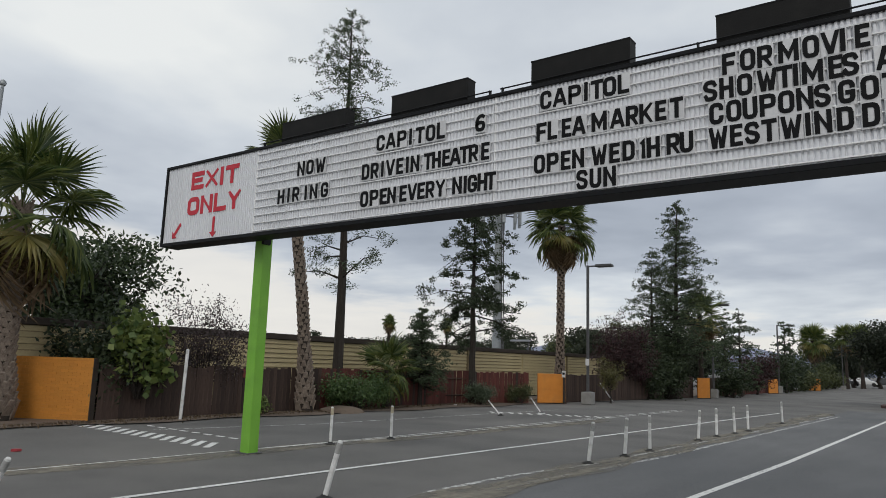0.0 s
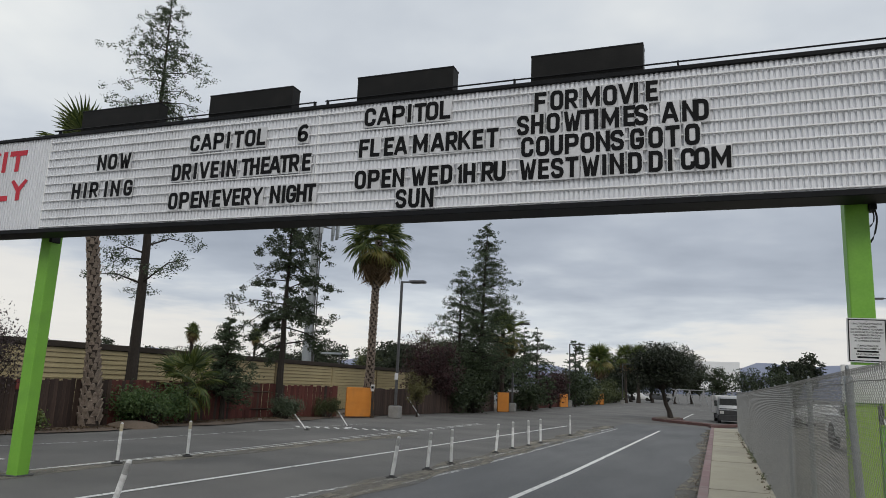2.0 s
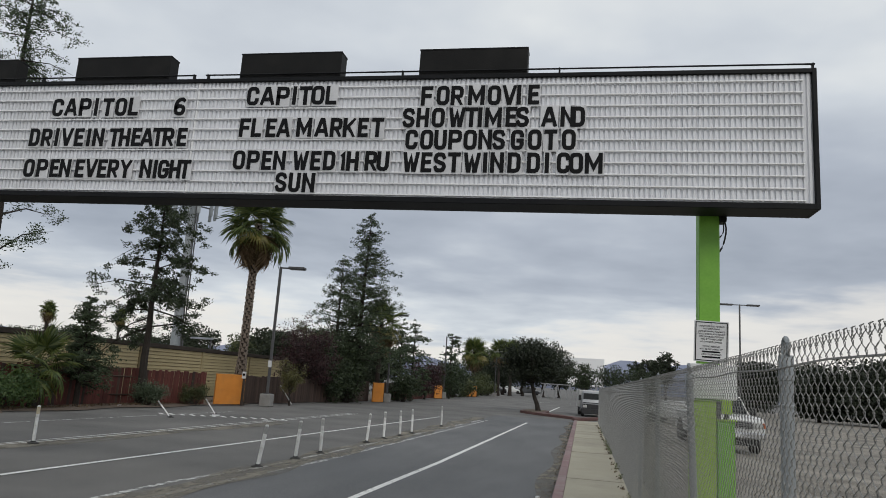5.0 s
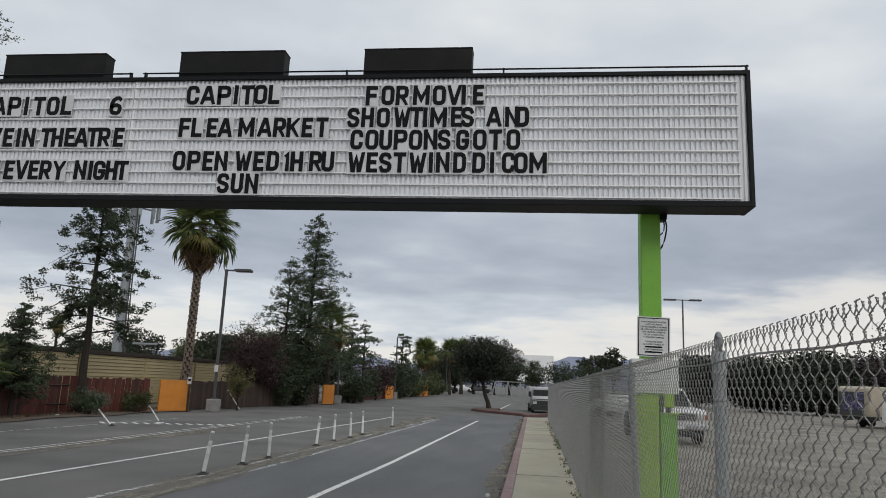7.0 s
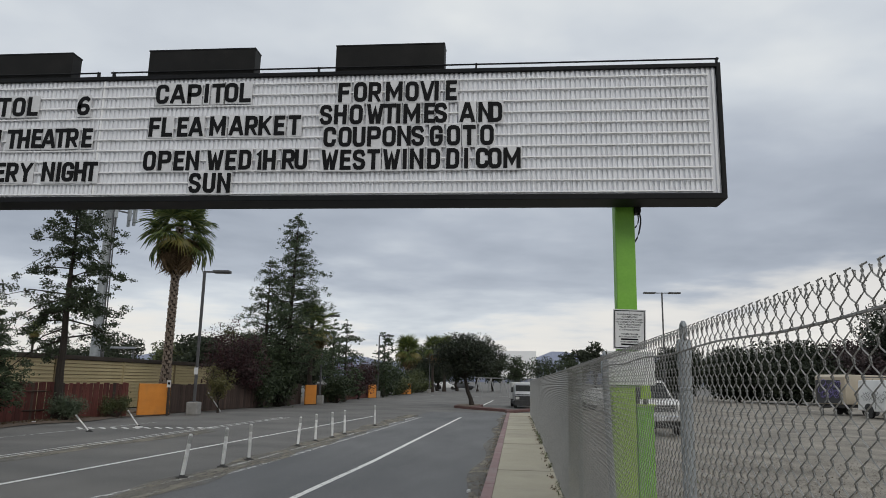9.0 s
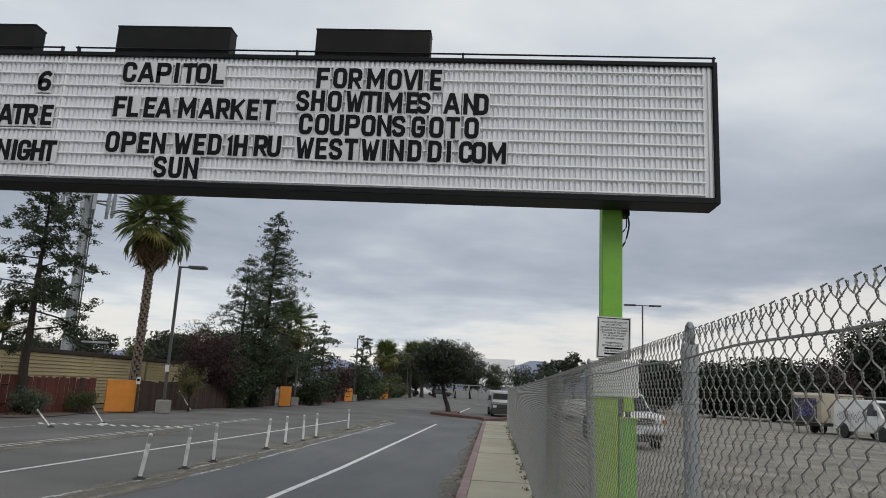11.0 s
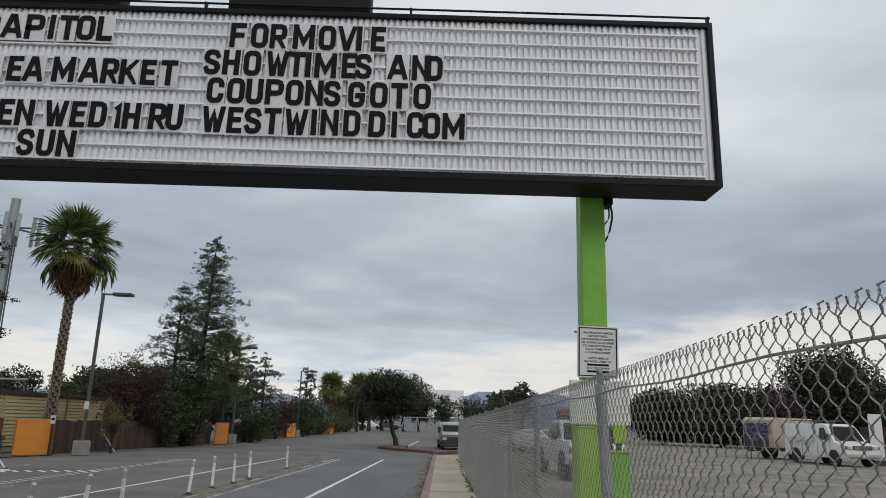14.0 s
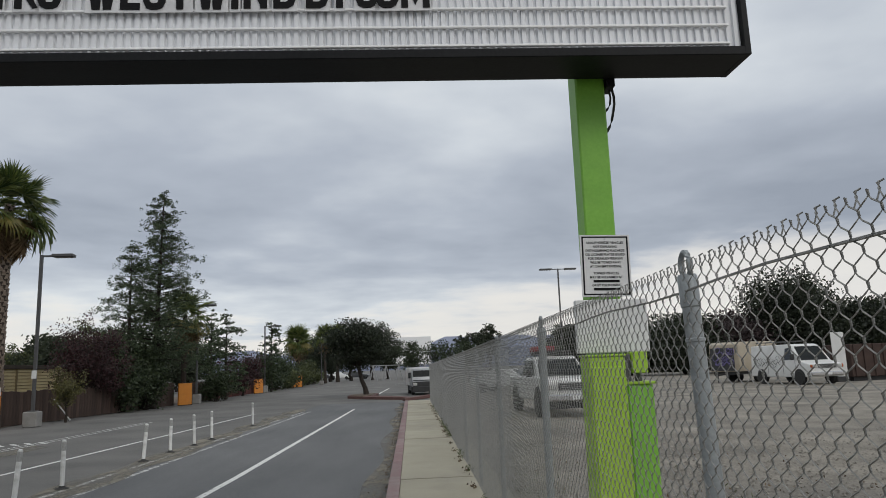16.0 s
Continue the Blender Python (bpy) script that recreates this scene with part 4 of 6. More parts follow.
def palm(at, height, trunk_r, petiole, blade, fronds, dead, label, seed, lean=(0, 0), boots=0, segments=26, group="", yellow=0.15, category="palm tree"):
    r = random.Random(seed)
    ob = thing("palm_tree", at, label, category, group)
    g = Geo()
    n = max(8, int(height / 0.12))
    pts, rad = [], []
    for i in range(n + 1):
        f = i / n
        pts.append((lean[0] * f ** 1.5, lean[1] * f ** 1.5, height * f - 0.05))
        rad.append(trunk_r * (1.25 - 0.45 * min(1, f * 4) - 0.12 * f) * (1.0 + (0.05 if i % 2 else -0.04)))
    g.tube(pts, rad, 12)
    tr = part("trunk", g, PALM_BARK, ob, smooth=True)
    if boots:
        gb = Geo()
        turn = 0.0
        for i in range(boots):
            f = (i + 0.5) / boots
            turn += 2.39996
            z = height * f
            rr = trunk_r * (1.25 - 0.45 * min(1, f * 4) - 0.12 * f)
            cx, cy = lean[0] * f ** 1.5, lean[1] * f ** 1.5
            w, hgt = rr * 0.5, rr * r.uniform(0.8, 1.3)
            o, q = Vector((math.cos(turn), math.sin(turn), 0)), Vector((-math.sin(turn), math.cos(turn), 0))
            c = Vector((cx, cy, z))
            k = len(gb.v)
            gb.v += [tuple(c + o * rr * 0.97 - q * w), tuple(c + o * rr * 0.97 + q * w), tuple(c + o * (rr * 1.34) + Vector((0, 0, hgt)) - q * w * 0.45),
                     tuple(c + o * (rr * 1.34) + Vector((0, 0, hgt)) + q * w * 0.45), tuple(c + o * rr * 0.95 + Vector((0, 0, hgt * 1.1)))]
            gb.f += [(k, k + 1, k + 3, k + 2), (k + 2, k + 3, k + 4), (k, k + 2, k + 4), (k + 1, k + 4, k + 3)]
        part("leaf_base_stubble", gb, PALM_BOOT, ob, "cut leaf bases", kind="stuff")
    kinds = [fan_leaf(seed + i, petiole, blade, segments, d).mesh("frond", FROND) for i, d in enumerate((0.15, 0.35, 0.6))]
    ylw = fan_leaf(seed + 7, petiole, blade, segments, 0.5).mesh("frond", FROND_YELLOW)
    ded = fan_leaf(seed + 9, petiole * 0.8, blade * 0.9, segments, 1.1).mesh("frond", FROND_DEAD)
    top = Vector((lean[0], lean[1], height))
    for i in range(fronds):
        f = (i + 0.5) / fronds
        el = 84 - 128 * f + r.uniform(-8, 8)
        az = i * 137.5 + r.uniform(-12, 12)
        me = ylw if f > 0.75 and r.random() < yellow * 3 else kinds[min(2, int(f * 3))]
        m = Matrix.Translation(top + Vector((0, 0, -0.25 * f * trunk_r / 0.2))) @ pose(0, 0, 0, 0, 0, az) @ pose(0, 0, 0, 0, -el, 0) @ pose(0, 0, 0, r.uniform(-25, 25), 0, 0)
        s = r.uniform(0.85, 1.1)
        part("frond", me, None, ob, m=m @ Matrix.Diagonal((s, s, s, 1)))
    for i in range(dead):
        m = Matrix.Translation(top + Vector((0, 0, -0.15 - 0.5 * r.random()))) @ pose(0, 0, 0, 0, 0, i * 137.5) @ pose(0, 0, 0, 0, r.uniform(48, 80), 0) @ pose(0, 0, 0, r.uniform(-30, 30), 0, 0)
        part("frond", ded, None, ob, "dry brown hanging frond", m=m)
    return ob


def bush(at, rx, ry, h, leaf, count, material, label, seed, stems=14, aspect=0.5, group="", hollow=0.35):
    """A low shrub: stems from the ground and leaves in uneven clumps."""
    r, nr = random.Random(seed), np.random.default_rng(seed)
    ob = thing("shrub", at, label, "shrub", group)
    g, tips = Geo(), []
    for i in range(stems):
        az, k = r.uniform(0, 6.28), r.uniform(hollow, 1.0)
        e = Vector((rx * k * math.cos(az), ry * k * math.sin(az), h * r.uniform(0.35, 0.95)))
        g.tube(bent(r, (e.x * 0.12, e.y * 0.12, -0.03), e, 3, 0.06 * h), [0.02 * h + 0.004, 0.012 * h, 0.008 * h, 0.003], 4, False)
        tips.append(tuple(e))
    part("stem_tangle", g, BARK, ob, kind="stuff")
    t = np.array(tips)
    pick = nr.integers(0, len(t), count)
    c = t[pick] + nr.normal(size=(count, 3)) * np.array([rx, ry, h * 0.8]) * 0.22
    c[:, 2] = np.abs(c[:, 2]) + 0.02
    foliage("leaves", c, leaf, material, ob, seed + 1, aspect)
    return ob


# ---- far left: corrugated wall, board fence, brick wall ----
SIDING = surface("tan_siding", (0.40, 0.325, 0.175), (0.52, 0.435, 0.25), 0.8, 40, 0.7, 0.15, vary=0.07, stretch=(1, 0.3, 1), dirt=(0.2, 0.16, 0.09), dirt_scale=0.9, dirt_amount=0.5)
FASCIA = surface("dark_brown_fascia", (0.03, 0.022, 0.017), (0.06, 0.045, 0.034), 2, 40, 0.8, 0.3)
OLIVE_POST = surface("olive_brown_post", (0.14, 0.105, 0.05), (0.2, 0.155, 0.08), 3, 40, 0.8, 0.2)
BOARD_DARK = surface("weathered_dark_board", (0.030, 0.018, 0.014), (0.070, 0.044, 0.034), 6, 40, 0.9, 0.5, vary=0.35, stretch=(1, 1, 0.12))
BOARD_RED = surface("red_brown_board", (0.062, 0.018, 0.014), (0.125, 0.036, 0.028), 6, 40, 0.9, 0.5, vary=0.3, stretch=(1, 1, 0.12))
ORANGE = surface("orange_painted_board", (0.55, 0.19, 0.022), (0.66, 0.25, 0.035), 2.5, 60, 0.65, 0.12, dirt=(0.42, 0.17, 0.04), dirt_scale=2, dirt_amount=0.5)
ORANGE_BRICK = surface("orange_painted_brick", (0.52, 0.20, 0.028), (0.62, 0.26, 0.04), 4, 60, 0.75, 0.35, vary=0.07)
CONC_BASE = surface("grey_concrete_base", (0.20, 0.195, 0.185), (0.30, 0.29, 0.275), 4, 60, 0.9, 0.3)

soil = Geo()
for a, b in zip(range(7, 72), range(8, 73)):
    e0, e1 = -14.75 + 0.055 * (a - 10) + 0.25 * math.sin(a * 1.3), -14.75 + 0.055 * (b - 10) + 0.25 * math.sin(b * 1.3)
    if a > 31:
        e0, e1 = min(e0, -12.1), min(e1, -12.1)
    soil.face((-17.6, a, 0.01), (e0, a, 0.03), (e1, b, 0.03), (-17.6, b, 0.01))
solid("planting_strip", soil, SOIL, "bare brown soil strip along the fence", "soil")

wall = thing("wall_west", (-18.0, 0, 0), "tan horizontal siding wall with dark fascia", "wall", kind="structure")
part("backing", Geo().box(-0.2, -0.05, 6.0, 52.0, 0.0, 2.3), FASCIA, wall)
part("fascia", Geo().box(-0.22, 0.09, 5.9, 52.1, 2.30, 2.49, 0.01), FASCIA, wall, "dark brown fascia board")
BAY = 5.45
board = Geo().prism([(-0.045, 0.0), (0.03, 0.0), (0.036, 0.02), (0.0, 0.152), (-0.045, 0.152)], 0.06, BAY - 0.06, "y").mesh("siding_board", SIDING)
for k in range(8):
    y0 = 7.65 + k * BAY
    part("wall_post", Geo().box(-0.05, 0.075, y0 - 0.06, y0 + 0.06, 0, 2.30, 0.01), SIDING if k in (2, 5) else OLIVE_POST, wall)
    for i in range(14):
        part("siding_board", board, None, wall, m=pose(0, y0, 0.05 + i * 0.16))

WX = lambda y: -15.85 if y < 25.2 else -15.85 + 0.36 * (y - 25.2)
fr = random.Random(3)


def plank_fence(y0, y1, xf, top, mat_of, label, width=0.145, tilt=0.0):
    ob = thing("wooden_fence", (0, 0, 0), label, "fence")
    shapes = {}
    n = int((y1 - y0) / width)
    for z in (0.35, top - 0.3):
        part("rail", Geo().tube([(xf(y) - 0.06, y, z) for y in [y0 + (y1 - y0) * k / 12 for k in range(13)]], 0.03, 4), BOARD_DARK, ob)
    for i in range(n):
        y = y0 + i * width
        mat = mat_of(y)
        kind = (mat.name, fr.randrange(4))
        if kind not in shapes:
            h = top + (-0.03, 0.0, 0.02, 0.035)[kind[1]]
            shapes[kind] = Geo().box(-0.011, 0.011, -0.003, width + 0.002, 0.02, h, 0.005).mesh("plank", mat)
        a = math.degrees(math.atan2(xf(y + 0.5) - xf(y - 0.5), 1.0))
        part("plank", shapes[kind], None, ob, m=pose(xf(y) + fr.uniform(-0.008, 0.008), y, 0, fr.uniform(-0.8, 0.8), 0, -a))
    return ob


plank_fence(10.0, 29.2, WX, 1.33, lambda y: BOARD_DARK if y < 17.5 or fr.random() < 0.15 else BOARD_RED, "weathered red-brown wooden board fence")
plank_fence(31.0, 46.0, lambda y: -13.9 + 0.12 * (y - 31), 1.28, lambda y: BOARD_DARK, "dark weathered wooden board fence", 0.2)
plank_fence(47.2, 66.0, lambda y: -12.05 + 0.02 * (y - 47), 1.25, lambda y: BOARD_RED if y > 52 else BOARD_DARK, "red-brown wooden board fence behind shrubs", 0.22)
scrap = thing("red_board", (WX(14.4) + 0.05, 14.3, 1.05), "small red board nailed on the fence", "board")
part("panel", Geo().box(0, 0.02, 0, 0.32, 0, 0.26, 0.004), surface("faded_red_paint", (0.16, 0.03, 0.025), (0.22, 0.045, 0.04), 4, 50, 0.7, 0.2), scrap)

bw = thing("brick_wall", (-17.66, 8.80, 0), "orange painted brick wall segment", "wall", turn=math.degrees(math.atan2(0.99, 1.93)), kind="structure")
part("core", Geo().box(0.01, 2.13, 0.012, 0.19, 0, 1.50), ORANGE_BRICK, bw)
bk = [Geo().box(0.002, w - 0.002, 0.0, 0.05, 0.002, 0.0695, 0.003).mesh("brick", ORANGE_BRICK) for w in (0.214, 0.107)]
for j in range(21):
    x, half = 0.0, j % 2
    while x < 2.13:
        w = 0.107 if (half and x == 0) or x + 0.214 > 2.16 else 0.214
        part("brick", bk[0 if w > 0.2 else 1], None, bw, m=pose(x, fr.uniform(-0.003, 0.002), j * 0.0715))
        x += w
part("end_face", Geo().box(2.135, 2.15, 0.0, 0.2, 0, 1.50, 0.003), FASCIA, bw)


def orange_panel(x, y, w, h, turn, label, post=True):
    ob = thing("orange_barrier", (x, y, 0.0), label, "barrier", "orange barriers along the fence", turn)
    part("panel", Geo().box(0, w, 0, 0.09, 0.04, h, 0.008), ORANGE, ob)
    part("edge_board", Geo().box(w + 0.002, w + 0.05, -0.01, 0.14, 0.0, h + 0.01, 0.006), FASCIA, ob)
    part("foot", Geo().box(0.05, w - 0.05, 0.02, 0.12, 0.0, 0.04), FASCIA, ob)
    return ob


orange_panel(-14.06, 29.35, 1.42, 1.33, 57, "leaning orange painted panel before a palm")
orange_panel(-11.62, 45.4, 1.0, 1.25, 62, "orange painted panel beside the lamp base")
orange_panel(-11.35, 64.6, 1.3, 1.2, 70, "orange painted panel in the shrubs")
orange_panel(-11.3, 84.0, 1.6, 1.25, 55, "orange painted panel at the far road end")
mk = thing("marker_post", (-13.22, 30.25, 0), "dark marker post with a small white plate", "post")
part("post", Geo().box(-0.045, 0.045, -0.045, 0.045, 0, 1.33, 0.006), FASCIA, mk)
part("plate", Geo().box(-0.09, 0.09, -0.06, -0.05, 1.18, 1.48, 0.003), SIGN_WHITE, mk)
part("text_bar", Geo().box(-0.06, 0.06, -0.064, -0.061, 1.30, 1.40), LETTER_BLACK, mk)

# ---- street lamps ----
def street_lamp(x, y, h, arm, base_h, label, turn=0, twin=False):
    ob = thing("street_lamp", (x, y, 0), label, "street lamp", "lamps along the road", turn)
    part("concrete_base", Geo().box(-0.25, 0.25, -0.25, 0.25, 0.0, base_h, 0.03), CONC_BASE, ob)
    part("pole", Geo().box(-0.055, 0.055, -0.055, 0.055, base_h, h - 0.02, 0.01), STEEL_DARK, ob)
    part("base_plate", Geo().box(-0.15, 0.15, -0.15, 0.15, base_h, base_h + 0.025, 0.004), STEEL_DARK, ob)
    for s in ((1, -1) if twin else (1,)):
        x0, x1 = sorted((s * 0.05, s * arm * 0.45))
        part("arm", Geo().box(x0, x1, -0.03, 0.03, h - 0.10, h - 0.03, 0.006), STEEL_DARK, ob)
        x0, x1 = sorted((s * arm * 0.35, s * arm))
        hd = part("lamp_head", Geo().box(x0, x1, -0.19, 0.19, h - 0.12, h + 0.0, 0.025), STEEL_DARK, ob, "flat dark box lamp head")
        part("lens", Geo().box(x0 + 0.06, x1 - 0.06, -0.15, 0.15, h - 0.126, h - 0.119), CONC_BASE, hd)
    return ob


l1 = street_lamp(-12.49, 31.2, 6.41, 1.19, 0.56, "dark steel street lamp on a concrete base", 3)
part("plate", Geo().box(-0.09, 0.09, -0.07, -0.064, 1.75, 2.05, 0.002), SIGN_WHITE, l1, "small white plate")
street_lamp(-11.36, 47.9, 5.96, 1.08, 0.55, "dark steel street lamp beside shrubs", 3)
street_lamp(-11.1, 67.5, 5.85, 1.3, 0.6, "dark steel street lamp, far along the road", 3)
street_lamp(-9.5, 96.5, 5.2, 1.4, 0.5, "distant dark street lamp", 3)
street_lamp(13.8, 60.0, 9.2, 1.5, 0.7, "tall twin-head lamp in the gravel lot", 0, True)
# monopole behind the wall
mono = thing("cell_tower", (-34.9, 60, 0), "grey steel monopole with antenna panels", "tower")
part("mast", Geo().tube([(0, 0, 0), (0, 0, 9), (0, 0, 19)], [0.5, 0.42, 0.36], 12), GALV, mono, smooth=True)
for dx in (0.75, 0.95):
    part("cable_run", Geo().tube([(dx - 0.05, -0.3, 3), (dx - 0.2, -0.25, 10), (dx - 0.3, -0.2, 17)], 0.06, 6), STEEL_DARK, mono)
for ang in range(0, 360, 60):
    q = pose(0, 0, 16.2, 0, 0, ang)
    part("arm", Geo().box(0.4, 2.1, -0.06, 0.06, 0.2, 0.32), STEEL_DARK, mono, m=q)
    for yy in (-0.55, 0.35):
        part("antenna", Geo().box(2.0, 2.2, yy, yy + 0.32, -0.9, 1.1, 0.03), GALV, mono, "pale antenna panel", m=q)
fp = thing("flagpole", (-34.5, 14, 0), "tall grey flagpole with a ball on top", "pole")
part("pole", Geo().tube([(0, 0, 0), (0.1, 0, 13.9)], [0.12, 0.08], 10), GALV, fp, smooth=True)
part("ball", Geo().lathe([(0.03, 13.86), (0.13, 13.92), (0.16, 14.03), (0.11, 14.15), (0.02, 14.2)], 12, (0.1, 0, 0)), GALV, fp, smooth=True)

# ---- delineator posts and sticks ----
YELLOW_TIP = surface("yellowed_tape", (0.42, 0.36, 0.24), (0.54, 0.48, 0.36), 8, 60, 0.7, 0.1)
DARK_TIP = surface("scuffed_tip", (0.26, 0.26, 0.25), (0.42, 0.42, 0.41), 12, 60, 0.8, 0.2)


def delineator(x, y, h, lean_x=0.0, lean_y=0.0, base=True, tip=None, r=0.032, label="white plastic delineator post on the asphalt"):
    ob = thing("delineator_post", (x, y, 0), label, "post", "white posts on the road")
    m = pose(0, 0, 0.0, -lean_y, lean_x, 0)
    part("tube", Geo().lathe([(r, 0.02), (r, h - 0.03), (r * 0.8, h - 0.006), (r * 0.3, h)], 12), POST_WHITE, ob, smooth=True, m=m)
    if tip:
        part("band", Geo().lathe([(r + 0.002, h - 0.16), (r + 0.002, h - 0.03)], 12), tip, ob, m=m)
    if base:
        part("base", Geo().lathe([(0.10, 0), (0.10, 0.018), (0.05, 0.035), (0.04, 0.055)], 14), RUBBER, ob, smooth=True)
    return ob


for x, y, lx in ((-4.12, 12.5, 8), (-4.06, 14.05, 4), (-4.01, 15.3, 0), (-3.95, 18.5, 4), (-3.91, 20.0, 0), (-3.77, 21.3, -2), (-3.74, 22.7, -1), (-3.63, 27.1, -1)):
    delineator(x, y, 0.73, lx, 0, True, DARK_TIP, 0.034)
delineator(-8.95, 11.05, 0.73, 1, 0, True, YELLOW_TIP, 0.03, "white post with a yellowed top on the asphalt")
delineator(-8.8, 12.75, 0.71, 0, 0, True, YELLOW_TIP, 0.03, "white post with a yellowed top on the asphalt")
delineator(-5.08, 7.02, 0.72, 14, 4, True, DARK_TIP, 0.034, "leaning white delineator post on the asphalt")
delineator(-7.25, 4.15, 0.62, 30, 6, True, DARK_TIP, 0.034, "strongly leaning white delineator post on the asphalt")
for x, y, lx in ((-11.08, 21.14, -46), (-10.87, 23.6, -40)):
    delineator(x, y, 0.68, lx, 0, True, DARK_TIP, 0.022, "knocked-over white delineator post on the asphalt")
delineator(-12.61, 34.5, 1.15, -38, 0, False, None, 0.025, "leaning white stake beside the lamp base")
delineator(-14.95, 11.75, 1.80, 2, 0, False, None, 0.042, "tall white pipe post before the board fence")

# rumble strips
def rumble(pts, label):
    ob = thing("rumble_marks", (0, 0, 0), label, "road marking", kind="structure")
    for x, y, l, w, a in pts:
        part("mark", Geo().prism([(-w, -l / 2), (w, -l / 2), (w, l / 2), (-w, l / 2)], 0.004, 0.012, "z"), ROAD_PAINT, ob, m=pose(x, y, 0, 0, 0, a))


rumble([(-15.25 + i * 0.36, 9.35 - 0.012 * i, 0.72, 0.062, 41) for i in range(15)], "row of worn white dashes across the lane")
rumble([(-12.1 + i * 0.30, 22.25 + 0.135 * i, 0.55, 0.055, 41) for i in range(13)], "row of worn white dashes further along the lane")
rumble([(-14.0 + i * 0.45, 10.34 - 0.02 * i, 0.24, 0.035, 88) for i in range(9)], "row of short faint dashes beside the wide ones")
stripe("cut_line", [(-16.0, 3.4), (-9.05, 5.1), (-8.9, 9.0)][:2], 0.06, FAINT_PAINT, "faint pale seam in the asphalt")
stripe("parking_line", [(-0.6, 52), (-0.2, 66)], 0.12, ROAD_PAINT, "far white parking line")
for i in range(6):
    stripe("parking_line", [(-8 + i * 2.7, 78 + i), (-7.0 + i * 2.7, 84 + i)], 0.10, FAINT_PAINT, "faint parking line")

# ---- planted row on the left, near to far ----
palm((-17.0, 8.25, 0), 5.1, 0.28, 1.2, 1.2, 30, 5, "stout fan palm with a shaggy brown skirt", 11, boots=300, segments=30)
broad_tree((-21.5, 12.3, 0), 5.6, 3.1, 0.14, 0.19, 13000, leafy("leaf_glossy_green", (0.018, 0.034, 0.014), (0.070, 0.100, 0.038), 0.4), "dark green spreading tree behind the wall", 21, fork=0.34, limbs=15, clump=0.15)
bush((-17.4, 10.3, 0), 1.5, 0.7, 2.3, 0.13, 6000, LEAF_DARK, "dark dense shrub behind the brick wall", 22, 26)
bush((-15.75, 11.0, 0.55), 0.5, 0.7, 1.75, 0.21, 820, LEAF_LIGHT, "large-leaved light green shrub on the board fence", 23, 22, 0.85)
bush((-15.95, 10.9, 0.8), 0.5, 0.45, 1.75, 0.20, 320, LEAF_LIGHT, "tall light green leafy shoots on the board fence", 24, 12, 0.85)
broad_tree((-16.45, 13.4, 0), 3.75, 1.85, 0.06, 0.075, 5600, LEAF_BARE, "nearly bare shrub tree with withered purple leaves", 25, fork=0.16, limbs=18, clump=0.13)
bush((-15.3, 14.6, 0), 0.4, 0.3, 0.5, 0.10, 260, LEAF_LIGHT, "low yellow-green weeds at the board fence", 26)
palm((-15.45, 16.5, 0), 8.2, 0.215, 0.9, 1.0, 32, 8, "tall fan palm with rough patterned trunk", 12, lean=(-1.5, 0.0), boots=300)
conifer((-16.0, 18.5, 0), 14.5, 2.6, 0.175, 0.08, 20000, "tall sparse dark-trunked redwood", 31, low=0.28, bare=0.45, lean=(-0.3, 0), shape=0.45, droop=0.55, whorls=52, ends=0.3, thin=0.72)
palm((-15.35, 20.3, 0), 1.4, 0.13, 0.65, 0.75, 20, 0, "young fan palm low among shrubs", 13, segments=22)
bush((-15.15, 18.6, 0.05), 0.75, 1.2, 0.9, 0.09, 6500, LEAF_BUSH, "low green shrub on a soil mound", 27, 30)
mound = Geo()
mound.lathe([(0.75, 0.0), (0.65, 0.1), (0.4, 0.17), (0.1, 0.2)], 18, (-14.9, 17.6, 0))
tagged(solid("soil_mound", mound, SOIL, "low brown soil mound at the palm", "soil", "stuff", True))
conifer((-15.5, 22.5, 0), 3.75, 1.15, 0.09, 0.09, 12000, "small bushy dark green cypress", 32, low=0.2, bare=0.1, shape=0.6, whorls=36, ends=0.4)
conifer((-15.2, 25.7, 0), 9.0, 2.5, 0.15, 0.105, 24000, "slender sparse tree with dark irregular boughs", 33, low=0.32, bare=0.42, lean=(-0.1, 0), shape=0.3, whorls=25, ends=0.25, material=LEAF_DARK, droop=0.85)
bush((-14.75, 25.5, 0), 0.6, 0.5, 0.75, 0.08, 3200, leafy("leaf_grey_green", (0.06, 0.085, 0.05), (0.11, 0.14, 0.085)), "rounded grey-green shrub at the board fence", 28, 26)
bush((-14.2, 28.0, 0), 0.5, 0.45, 0.68, 0.07, 2600, LEAF_OLIVE, "rounded olive shrub beside the orange panel", 29, 24)
palm((-14.3, 32.0, 0), 8.6, 0.22, 0.95, 1.0, 36, 20, "tall fan palm with dense drooping crown", 14, lean=(0.06, 0), boots=280)
broad_tree((-12.3, 33.4, 0), 2.3, 0.95, 0.05, 0.09, 2600, leafy("leaf_yellow_olive", (0.06, 0.06, 0.02), (0.15, 0.135, 0.045)), "small round olive tree beside the lamp", 41, fork=0.3)
broad_tree((-13.4, 38.0, 0), 4.8, 2.1, 0.1, 0.11, 13000, LEAF_PURPLE, "dark purple-leaved shrub tree", 42, fork=0.12, limbs=14)
broad_tree((-15.2, 43.5, 0), 5.0, 2.1, 0.14, 0.13, 9000, LEAF_OLIVE, "grey-green tree behind the purple shrub", 43, fork=0.3, limbs=12)
conifer((-12.25, 43.0, 0), 11.85, 3.35, 0.2, 0.105, 42000, "large dense conifer beside the road", 34, low=0.2, bare=0.12, lean=(0.3, 0), shape=0.75, whorls=54, droop=0.3)
